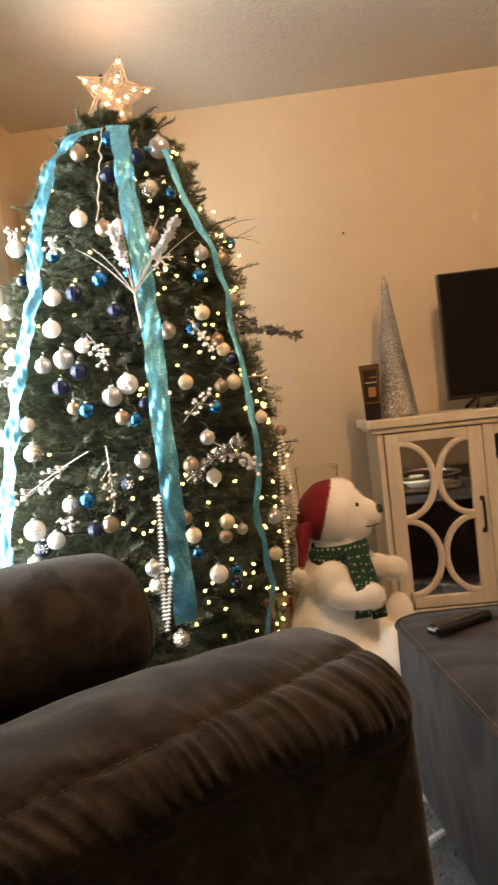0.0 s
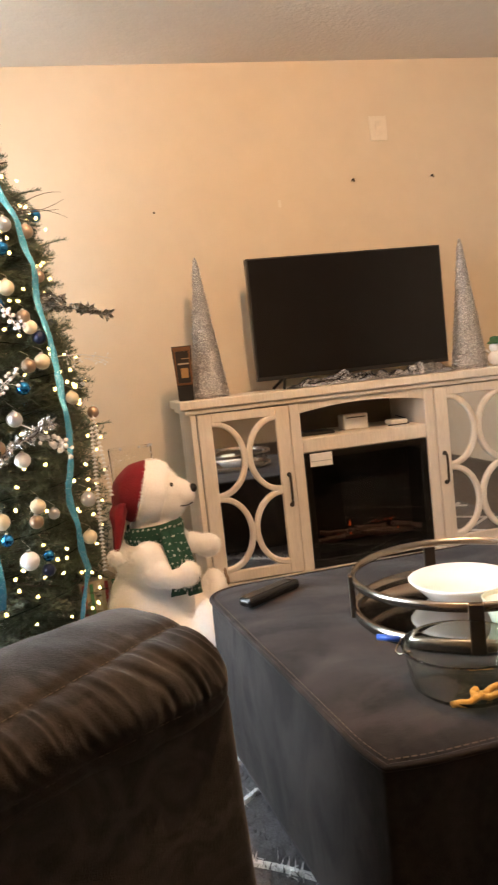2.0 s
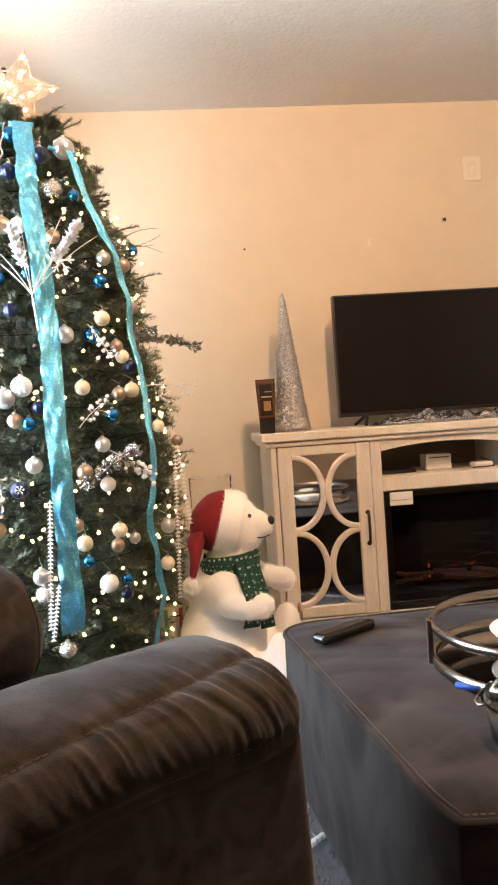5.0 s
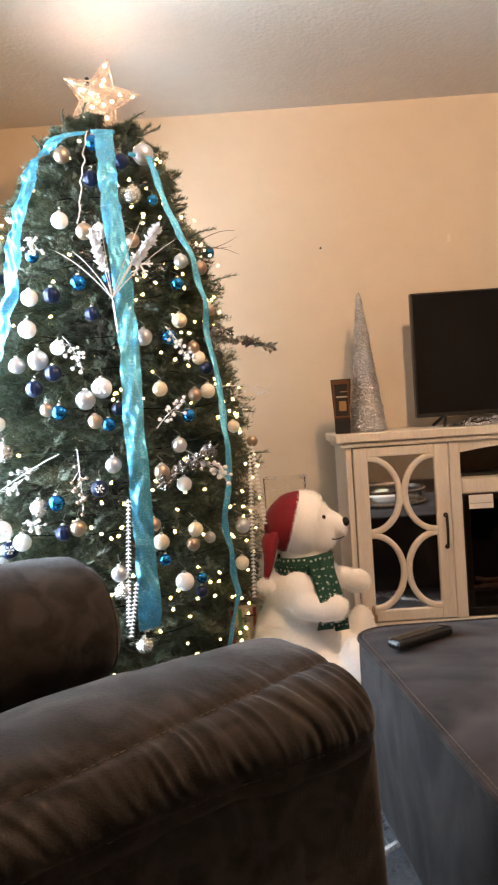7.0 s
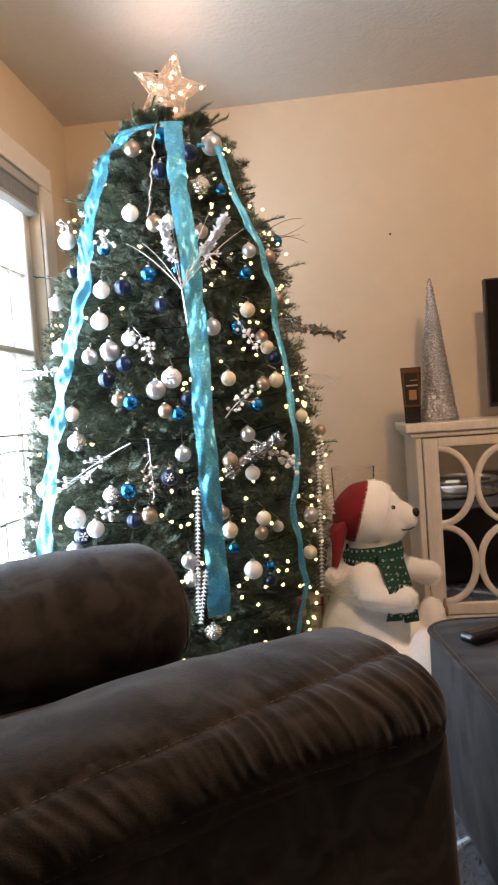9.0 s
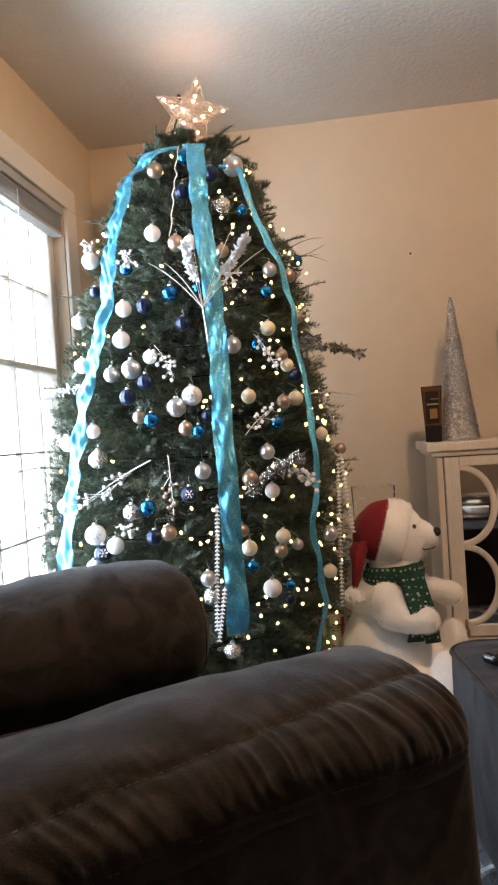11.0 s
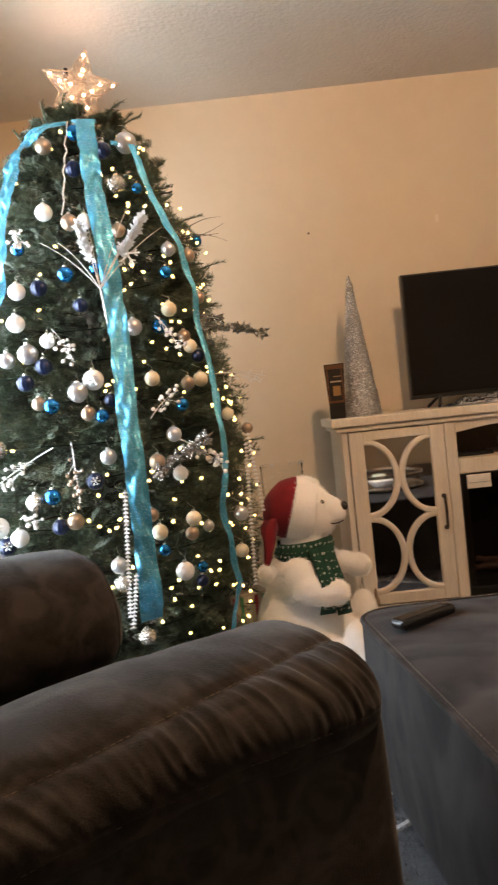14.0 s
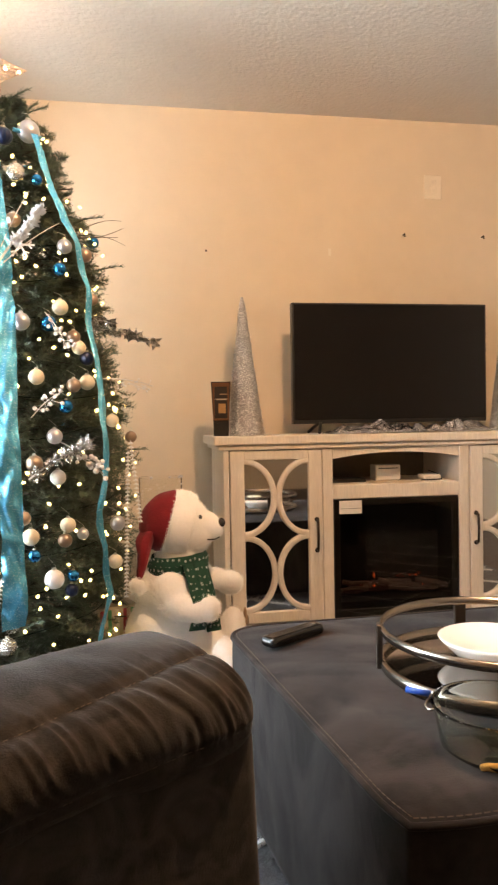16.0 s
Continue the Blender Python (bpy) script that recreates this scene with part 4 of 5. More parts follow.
for s in (1, -1):
    hub = Vector((0, s * DP, 0))
    bm = bmesh.new()
    for p in rim:
        tube(bm, [hub, p], 0.0018, 4)
    for k in range(10):
        a, b = rim[k], rim[(k + 1) % 10]
        for f in (0.25, 0.5, 0.75):
            tube(bm, [hub.lerp(a, f), hub.lerp(b, f)], 0.0010, 4)
        for f in (0.3, 0.6):
            tube(bm, [hub, a.lerp(b, f)], 0.0008, 4)
        for q in range(26):
            u, v = rnd.random(), rnd.random()
            c = hub.lerp(a.lerp(b, u), math.sqrt(v))
            e = Vector((rnd.uniform(-1, 1), rnd.uniform(-0.4, 0.4), rnd.uniform(-1, 1))) * 0.007
            g = Vector((rnd.uniform(-1, 1), rnd.uniform(-0.4, 0.4), rnd.uniform(-1, 1))) * 0.007
            bm.faces.new([bm.verts.new(c), bm.verts.new(c + e), bm.verts.new(c + g)])
    part("wire_mesh", bm, ROSE, star)
for k in range(5):
    tip = rim[2 * k]
    for f in (0.22, 0.52, 0.80):
        p = tip * (f + rnd.uniform(-0.07, 0.07)) + Vector((rnd.uniform(-0.012, 0.012) * (1 - f), rnd.uniform(-0.012, 0.012), rnd.uniform(-0.012, 0.012) * (1 - f)))
        part("bulb", ball(bmesh.new(), p, 0.0062, 1), STARB, star)
bm = bmesh.new()
tube(bm, [(0, 0.03, -0.20), (0, 0.02, -0.05)], 0.012, 8)
part("holder", bm, WIRE, star)
part("battery_box", boxed(-0.050, -0.036, 0.035, 0.05, 0.04, 0.095, bevel=0.003), BLACK, star)

# ---- sprays among the branches ----
FLOCK = surface("white_flock", (0.80, 0.79, 0.78), 0.8, vary=0.08, scale=60, bump=0.6, bump_scale=300)
STEM = surface("silver_stem", (0.62, 0.60, 0.58), 0.4, 0.3, vary=0.15)
SGLIT = glitter("silver_glitter_leaf", (0.42, 0.40, 0.38), (0.95, 0.92, 0.88), 800, 0.55)
FROST = glitter("frosted_leaf", (0.20, 0.20, 0.17), (0.8, 0.8, 0.75), 900, 0.7, 0.5, 0.3)


def curve_points(a, b, sag, n=6):
    a, b = Vector(a), Vector(b)
    return [a.lerp(b, i / n) + Vector((0, 0, sag * 4 * (i / n) * (1 - i / n))) for i in range(n + 1)]


def leaf(bm, c, d, nrm, L, W):
    """A pointed leaf with a raised midrib."""
    s = d.cross(nrm).normalized()
    p = [bm.verts.new(q) for q in (c, c + d * L * 0.45 + s * W, c + d * L, c + d * L * 0.45 - s * W)]
    m = bm.verts.new(c + d * L * 0.45 + nrm * W * 0.35)
    for i in range(4):
        bm.faces.new((p[i], p[(i + 1) % 4], m))


def flocked_spray():
    t = thing("flocked_spray", "white flocked twig spray pushed into the tree", "spray")
    root = on_tree(16.5, 1.29, 0.05)
    fork = on_tree(15, 1.385, 0.06)
    part("stem", tube(bmesh.new(), curve_points(root, fork, 0.004), 0.0021, 6, r_end=0.0019), STEM, t)
    heads = ((9.5, 1.55, 1), (2, 1.52, 0), (-4, 1.525, 0), (11.5, 1.60, 0), (31, 1.575, 1), (29, 1.64, 0), (39, 1.56, 0), (35, 1.60, 0))
    for deg, z, white in heads:
        e = on_tree(deg, z, 0.065)
        part("stem", tube(bmesh.new(), curve_points(fork, e, 0.014), 0.0017, 5, r_end=0.0009), STEM, t)
        if white:
            bm = bmesh.new()
            d = (e - fork).normalized()
            for k in range(170):
                s = rnd.random()
                c = fork.lerp(e, 0.5 + 0.6 * s)
                dirn = (d * 0.8 + Vector((rnd.uniform(-1, 1), rnd.uniform(-0.7, 0.3), rnd.uniform(-1, 1)))).normalized()
                leaf(bm, c, dirn, dirn.orthogonal().normalized(), rnd.uniform(0.014, 0.026), 0.0075)
            part("flocked_head", bm, FLOCK, t)


flocked_spray()
sf = thing("snowflake_ornament", "white felt snowflake ornament hanging on the tree", "ornament")
part("flake", snowflake(bmesh.new(), on_tree(25, 1.485, 0.05), outward(10), 0.038), FLOCK, sf)


def berry_spray(a, b, count, mat, label, seed, r=0.0055):
    t = thing("berry_spray", label, "spray", group="berry sprays on the tree")
    q = random.Random(seed)
    pa, pb = Vector(a), Vector(b)
    part("stem", tube(bmesh.new(), curve_points(pa, pb, 0.01), 0.0016, 4, r_end=0.0008), STEM, t)
    for k in range(count):
        s = 0.3 + 0.7 * (k + 0.5) / count
        c = pa.lerp(pb, s) + Vector((q.uniform(-1, 1), q.uniform(-0.8, 0.2), q.uniform(-1, 1))) * 0.022
        p = part("berry", ball(bmesh.new(), c, r * q.uniform(0.8, 1.15), 2), mat, t, smooth=True)
        part("twig", tube(bmesh.new(), [pa.lerp(pb, s - 0.08), c], 0.0008, 4), STEM, t)


PEARL = surface("pearl_berry", (0.75, 0.72, 0.68), 0.25, vary=0.05)
lb = "silver-white berry spray tucked into the tree"
berry_spray(on_tree(-1, 0.97, 0.03), on_tree(-24, 0.83, 0.07), 26, PEARL, lb, 1)
berry_spray(on_tree(34, 0.96, 0.03), on_tree(46, 0.86, 0.08), 24, PEARL, lb, 2, 0.0065)
berry_spray(on_tree(34, 1.31, 0.03), on_tree(39, 1.20, 0.07), 15, PEARL, lb, 3)
berry_spray(on_tree(-2, 1.29, 0.03), on_tree(6, 1.19, 0.07), 16, PEARL, lb, 4)
berry_spray(on_tree(-20, 1.58, 0.03), on_tree(-10, 1.53, 0.06), 14, PEARL, lb, 5)
berry_spray(on_tree(27, 1.02, 0.03), on_tree(36, 1.09, 0.06), 14, PEARL, lb, 6)
berry_spray(on_tree(4, 0.98, 0.03), on_tree(6, 0.82, 0.05), 14, B_CHAMP, lb, 7)
berry_spray(on_tree(52, 1.13, 0.03), on_tree(82, 1.12, 0.10), 18, PEARL, lb, 8, 0.003)
berry_spray(on_tree(-52, 1.66, 0.0), on_tree(-40, 1.63, 0.05), 10, PEARL, lb, 9)
berry_spray(on_tree(-12, 0.79, 0.02), on_tree(-5, 0.78, 0.05), 10, PEARL, lb, 10)


def leafy_spray(a, b, mat, label, count, L, W, seed):
    t = thing("leaf_spray", label, "spray")
    q = random.Random(seed)
    pts = curve_points(a, b, 0.006, 8)
    part("stem", tube(bmesh.new(), pts, 0.0025, 5, r_end=0.0010), STEM, t)
    bm = bmesh.new()
    d = (Vector(b) - Vector(a)).normalized()
    for k in range(count):
        s = q.random() * 7.99
        i = int(s)
        c = pts[i].lerp(pts[i + 1], s - i)
        dirn = (d * 0.5 + Vector((q.uniform(-1, 1), q.uniform(-1, 1), q.uniform(-1, 1)))).normalized()
        nrm = dirn.orthogonal().normalized()
        leaf(bm, c, dirn, nrm, L * q.uniform(0.7, 1.2), W)
    part("leaves", bm, mat, t)


leafy_spray(on_tree(58, 1.29, 0.0), on_tree(88, 1.265, 0.135), FROST, "frosted silver leaf spray reaching out of the tree", 120, 0.027, 0.0085, 31)
leafy_spray(on_tree(62, 1.31, -0.01), on_tree(62, 1.30, 0.06), SGLIT, "silver glitter leaf spray in the tree", 60, 0.022, 0.007, 32)
leafy_spray(on_tree(26, 0.86, 0.03), on_tree(41, 0.95, 0.08), SGLIT, "silver glitter fan spray in the tree", 150, 0.030, 0.006, 33)
leafy_spray(on_tree(-36, 1.2, 0.0), on_tree(-46, 1.16, 0.09), FLOCK, "white leaf spray in the tree", 40, 0.022, 0.006, 34)
t = thing("bare_twigs", "thin bare twigs standing out of the tree", "twigs")
root = on_tree(52, 1.55, 0.0)
for deg, z, o in ((86, 1.66, 0.10), (80, 1.625, 0.10), (76, 1.56, 0.09), (82, 1.60, 0.07)):
    part("twig", tube(bmesh.new(), curve_points(root, on_tree(deg, z, o), rnd.uniform(-0.02, 0.02)), 0.0016, 4, r_end=0.0005), BARK, t)


def icicle(a, b, label, beads, w):
    t = thing("icicle_garland", label, "ornament", group="beaded drops on the tree")
    pts = curve_points(a, b, 0.0, 20)
    part("string", tube(bmesh.new(), pts, 0.0015, 4), STEM, t)
    for k in range(beads):
        s = (k + 0.5) / beads * 19.99
        i = int(s)
        c = pts[i].lerp(pts[i + 1], s - i)
        bm = bmesh.new()
        for side in (-1, 1):
            leaf(bm, c, Vector((side * 0.8, -0.2, -0.5)).normalized(), Vector((0, -1, 0.2)).normalized(), w * 1.5, w * 0.42)
        ball(bm, c, w * 0.45, 1)
        part("bead", bm, FLOCK, t)


lb = "white beaded icicle garland hanging on the tree"
icicle(on_tree(17.5, 0.84, 0.05), on_tree(17.0, 0.50, 0.05), lb, 32, 0.0062)
icicle(on_tree(19, 0.62, 0.055), on_tree(17.5, 0.47, 0.055), lb, 14, 0.006)
icicle(on_tree(64, 0.92, 0.03), on_tree(63, 0.48, 0.04), lb, 38, 0.0062)
icicle(on_tree(66, 0.95, 0.03), on_tree(67, 0.70, 0.05), lb, 20, 0.0062)

# gift on the floor behind the bear
gift = thing("gift_box", "wrapped gift box with coloured stripes by the tree", "gift", (-0.10, 2.42, 0.0), 20)
part("box", boxed(-0.07, 0.07, -0.06, 0.06, 0.0, 0.40, bevel=0.004), surface("kraft_wrap", (0.45, 0.38, 0.28), 0.5), gift)
for k, c in enumerate(((0.35, 0.04, 0.05), (0.06, 0.25, 0.12), (0.6, 0.55, 0.45), (0.35, 0.04, 0.05), (0.06, 0.25, 0.12))):
    part("stripe", boxed(-0.06 + k * 0.026, -0.048 + k * 0.026, -0.0625, -0.0602, 0.26, 0.39), surface("stripe_paint", c, 0.5), gift)

# ---- plush bear ----
FUR = surface("white_plush", (0.92, 0.90, 0.87), 0.95, vary=0.05, scale=14, bump=0.2, bump_scale=180, sheen=0.2)
NOSE = surface("black_nose", (0.02, 0.018, 0.018), 0.25)
PADS = surface("brown_pads", (0.32, 0.22, 0.14), 0.8)


def plush_bear(ox, oy):
    bm = bmesh.new()
    blobs = (
        ((0.085, 0.02, 0.27), 0.155, (0.98, 0.92, 1.15)),   # belly
        ((0.070, 0.02, 0.20), 0.165, (1.0, 1.0, 0.95)),     # seat
        ((0.100, 0.01, 0.42), 0.115, (1.0, 1.0, 1.1)),      # chest
        ((0.125, 0.00, 0.545), 0.080, (1.0, 1.0, 1.0)),     # neck
        ((0.130, 0.00, 0.665), 0.098, (1.0, 0.95, 1.0)),    # head
        ((0.160, 0.00, 0.625), 0.080, (1.0, 1.0, 0.85)),    # cheeks
        ((0.202, 0.00, 0.652), 0.062, (1.1, 0.98, 0.90)),  # snout
        ((0.230, 0.00, 0.644), 0.048, (1.0, 1.05, 0.92)),
        ((0.145, 0.075, 0.745), 0.026, (0.8, 0.6, 1.0)),    # far ear
        ((0.095, -0.085, 0.455), 0.062, (1.0, 0.9, 1.1)),   # near shoulder
        ((0.120, -0.115, 0.415), 0.052, (1.15, 0.9, 0.95)),
        ((0.165, -0.125, 0.400), 0.046, (1.25, 0.9, 0.9)),
        ((0.205, -0.125, 0.405), 0.044, (1.0, 0.95, 1.0)),  # near paw
        ((0.190, 0.110, 0.470), 0.052, (1.2, 0.9, 1.0)),    # far shoulder
        ((0.255, 0.130, 0.445), 0.044, (1.3, 0.9, 0.9)),
        ((0.315, 0.140, 0.425), 0.044, (1.1, 1.0, 1.0)),    # far paw
        ((0.170, -0.120, 0.165), 0.090, (1.3, 0.95, 1.0)),  # near leg
        ((0.262, -0.130, 0.212), 0.075, (0.7, 0.9, 1.35)),  # near foot
        ((0.220, 0.140, 0.170), 0.090, (1.4, 0.95, 1.0)),   # far leg
        ((0.325, 0.150, 0.230), 0.080, (0.62, 0.9, 1.30)),  # far foot
    )
    for c, r, s in blobs:
        ball(bm, c, r, 3, s)
    me = bpy.data.meshes.new("blobs")
    bm.to_mesh(me)
    bm.free()
    tmp = new("blobs", me)
    md = tmp.modifiers.new("fuse", "REMESH")
    md.mode, md.voxel_size = "VOXEL", 0.007
    sm = tmp.modifiers.new("soften", "SMOOTH")
    sm.iterations, sm.factor = 8, 0.6
    bpy.context.view_layer.update()
    fused = bpy.data.meshes.new_from_object(tmp.evaluated_get(bpy.context.evaluated_depsgraph_get()))
    bpy.data.objects.remove(tmp)
    bm = bmesh.new()
    bm.from_mesh(fused)
    for f in bm.faces:
        f.smooth = True
    q = random.Random(2)
    body = list(bm.verts)
    bm.normal_update()
    for v in body:
        p, n = v.co.copy(), v.normal.copy()
        snout = (p - Vector((0.225, 0, 0.65))).length < 0.055
        for k in range(1 if snout else 3):
            j = Vector((q.uniform(-1, 1), q.uniform(-1, 1), q.uniform(-1, 1)))
            L = 0.003 if snout else q.uniform(0.003, 0.006)
            a = p + j * 0.004
            t = n.orthogonal().normalized() * 0.0009
            e = a + (n * 0.7 + j * 0.5 + Vector((0, 0, -0.25))).normalized() * L
            bm.faces.new([bm.verts.new(a - t), bm.verts.new(a + t), bm.verts.new(e)])
    nf = len(bm.faces)
    bm.faces.ensure_lookup_table()
    ball(bm, (0.268, -0.017, 0.664), 0.019, 2, (0.75, 1.15, 0.85))
    for y in (-0.062, 0.060):
        ball(bm, (0.192, y, 0.690), 0.0085, 2)
    # mouth
    tube(bm, [(0.202, -0.055, 0.619), (0.225, -0.050, 0.613), (0.245, -0.040, 0.613), (0.262, -0.018, 0.616)], 0.0022, 5)
    bm.faces.ensure_lookup_table()
    for f in bm.faces[nf:]:
        f.material_index, f.smooth = 1, True
    nf = len(bm.faces)
    for c, sc in (((0.306, -0.150, 0.182), (0.35, 0.9, 1.1)), ((0.309, -0.125, 0.272), (0.3, 0.6, 1)), ((0.309, -0.155, 0.286), (0.3, 0.6, 1)), ((0.303, -0.180, 0.266), (0.3, 0.6, 1)), ((0.366, 0.125, 0.20), (0.3, 0.9, 1.1)), ((0.372, 0.12, 0.29), (0.3, 0.6, 1)), ((0.370, 0.15, 0.31), (0.3, 0.6, 1))):
        ball(bm, c, 0.020, 2, sc)
    bm.faces.ensure_lookup_table()
    for f in bm.faces[nf:]:
        f.material_index, f.smooth = 2, True
    me = bpy.data.meshes.new("plush_bear")
    bm.to_mesh(me)
    bm.free()
    for m in (FUR, NOSE, PADS):
        me.materials.append(m)
    ob = new("plush_bear", me)
    ob.location = (ox, oy, 0)
    return tagged(ob, "white plush polar bear sitting beside the christmas tree", "plush toy")


BX, BY = 0.0, 2.37
plush_bear(BX, BY)
RED = surface("red_plush", (0.19, 0.004, 0.012), 0.85, vary=0.2, scale=25, bump=0.3, bump_scale=200, sheen=0.08)
hat = thing("santa_hat", "red plush santa hat with a white band on the bear", "hat", (BX, BY, 0))
bm = bmesh.new()
rows = []
for i in range(13):
    f = math.pi / 2 * i / 12
    row = []
    for k in range(32):
        a = 2 * math.pi * k / 32
        r = math.cos(f) ** 0.85
        w = 1 + 0.04 * noise.noise(Vector((i * 0.4, math.cos(a) * 2, math.sin(a) * 2)))
        row.append(bm.verts.new((0.104 - 0.106 * math.sin(f) * w + 0.016 * math.cos(a) * r, 0.100 * math.sin(a) * r * w, 0.674 + 0.103 * math.cos(a) * r * w)))
    rows.append(row)
for a, b in zip(rows, rows[1:]):
    for k in range(32):
        bm.faces.new((a[k], a[(k + 1) % 32], b[(k + 1) % 32], b[k]))
part("cap", bm, RED, hat, smooth=True)
bm = bmesh.new()
pts = [(0.036, -0.045, 0.660), (0.018, -0.065, 0.640), (0.010, -0.080, 0.612), (0.008, -0.088, 0.585), (0.003, -0.095, 0.556), (-0.003, -0.100, 0.528), (-0.009, -0.100, 0.500)]
radii = (0.036, 0.031, 0.025, 0.019, 0.015, 0.012, 0.008)
rows = []
for (x, y, z), r in zip(pts, radii):
    rows.append([bm.verts.new((x + r * math.cos(a) * (1 + 0.2 * math.sin(3 * a)), y + r * 0.8 * math.sin(a), z + 0.4 * r * math.cos(a) * (r > 0.03))) for a in [2 * math.pi * k / 16 for k in range(16)]])
for a, b in zip(rows, rows[1:]):
    for k in range(16):
        bm.faces.new((a[k], a[(k + 1) % 16], b[(k + 1) % 16], b[k]))
part("tail", bm, RED, hat, smooth=True)


def fuzzy(bm, count, L, seed, rear=True):
    q = random.Random(seed)
    bm.normal_update()
    src = [(v.co.copy(), v.normal.copy()) for v in bm.verts if rear or v.normal.x > 0.1]
    for k in range(count):
        p, n = q.choice(src)
        j = Vector((q.uniform(-1, 1), q.uniform(-1, 1), q.uniform(-1, 1)))
        t = n.orthogonal().normalized() * 0.0011
        p = p + j * 0.004
        e = p + (n + j * 0.6).normalized() * L * q.uniform(0.6, 1.2)
        bm.faces.new([bm.verts.new(p - t), bm.verts.new(p + t), bm.verts.new(e)])
    return bm


bm = bmesh.new()
t = radians(16)
ax = Vector((math.sin(t), 0, math.cos(t)))
fw = Vector((math.cos(t), 0, -math.sin(t)))
rows = []
for k in range(56):
    a = 2 * math.pi * k / 56
    out = ax * math.cos(a) + Vector((0, math.sin(a), 0))
    row = []
    for i in range(18):
        b = 2 * math.pi * i / 18
        thick = 0.013 + 0.0035 * noise.noise(Vector((math.cos(a) * 5, math.sin(a) * 5, b * 0.6)))
        row.append(bm.verts.new(Vector((0.127, 0, 0.664)) + out * (0.099 + thick * math.cos(b)) + fw * 0.038 * math.sin(b)))
    rows.append(row)
for k in range(56):
    a, b = rows[k], rows[(k + 1) % 56]
    for i in range(18):
        bm.faces.new((a[i], a[(i + 1) % 18], b[(i + 1) % 18], b[i]))
part("band", fuzzy(bm, 9000, 0.004, 6), FUR, hat, "fluffy white band", True)
part("pompom", fuzzy(ball(bmesh.new(), (-0.012, -0.102, 0.484), 0.023, 3), 1600, 0.008, 7), FUR, hat, "fluffy white pompom")

GREEN = surface("green_knit", (0.006, 0.052, 0.030), 0.85, vary=0.15, scale=30, bump=0.4, bump_scale=300)
scarf = thing("scarf", "dark green scarf with white snowflakes on the bear", "scarf", (BX, BY, 0))


def scarf_band():
    bm = bmesh.new()
    rows = []
    for k in range(40):
        a = 2 * math.pi * k / 40
        row = []
        for i in range(9):
            h = i / 8
            r = 0.090 + 0.012 * math.sin(h * math.pi) + 0.004 * noise.noise(Vector((a * 2, h * 3, 4)))
            row.append(bm.verts.new((0.118 + 0.006 + r * math.cos(a), r * 0.95 * math.sin(a), 0.492 + 0.075 * h + 0.008 * math.cos(a) + 0.006 * noise.noise(Vector((math.cos(a) * 2, math.sin(a) * 2, h))))))
        rows.append(row)
    for k in range(40):
        a, b = rows[k], rows[(k + 1) % 40]
        for i in range(8):
            bm.faces.new((a[i], b[i], b[i + 1], a[i + 1]))
    return bm


part("wrap", scarf_band(), GREEN, scarf, smooth=True)


def scarf_tail(path, half, turn):
    bm = bmesh.new()
    d = Vector((math.cos(radians(turn)), math.sin(radians(turn)), 0))
    nrm = Vector((d.y, -d.x, 0))
    front, back = [], []
    for i in range(25):
        s = i / 24 * (len(path) - 1)
        k = min(int(s), len(path) - 2)
        c = Vector(path[k]).lerp(Vector(path[k + 1]), s - k)
        for rows, o in ((front, 0.004), (back, -0.004)):
            rows.append([bm.verts.new(c + d * half * u + nrm * (o + 0.004 * noise.noise(Vector((i * 0.3, u * 1.5, turn))))) for u in (-1, -0.5, 0, 0.5, 1)])
    for rows in (front, back):
        for a, b in zip(rows, rows[1:]):
            for j in range(4):
                bm.faces.new((a[j], a[j + 1], b[j + 1], b[j]))
    for j in (0, 4):
        for i in range(24):
            bm.faces.new((front[i][j], front[i + 1][j], back[i + 1][j], back[i][j]))
    return bm


TAILS = (([(0.155, -0.096, 0.545), (0.170, -0.118, 0.48), (0.185, -0.150, 0.42), (0.170, -0.135, 0.34)], 0.026, 10), ([(0.185, -0.085, 0.548), (0.205, -0.110, 0.47), (0.222, -0.105, 0.40), (0.228, -0.100, 0.325)], 0.026, 25))
for path, half, turn in TAILS:
    part("tail", scarf_tail(path, half, turn), GREEN, scarf, smooth=True)
q = random.Random(9)
for k in range(64):
    a = radians(-90 - 78 + 10 * (k // 4) + q.uniform(-2, 2) + 5 * (k % 2))
    n = Vector((math.cos(a), math.sin(a), 0))
    h = 0.503 + 0.018 * (k % 4) + q.uniform(-0.003, 0.003)
    c = Vector((0.124, 0, h)) + Vector((n.x * 0.1045, n.y * 0.0995, 0))
    part("snowflake_print", snowflake(bmesh.new(), c, n, (0.0020, 0.0047)[k % 2]), B_WHITE, scarf)
for path, half, turn in TAILS:
    d = Vector((math.cos(radians(turn)), math.sin(radians(turn)), 0))
    nrm = Vector((d.y, -d.x, 0))
    for k in range(27):
        s = (0.08 + 0.105 * (k // 3) + q.uniform(-0.015, 0.015)) * (len(path) - 1)
        i = min(int(s), len(path) - 2)
        c = Vector(path[i]).lerp(Vector(path[i + 1]), s - i) + d * half * (0.62 * (k % 3 - 1) + q.uniform(-0.12, 0.12)) + nrm * 0.007
        part("snowflake_print", snowflake(bmesh.new(), c, nrm, (0.0047, 0.0020)[k % 2]), B_WHITE, scarf)

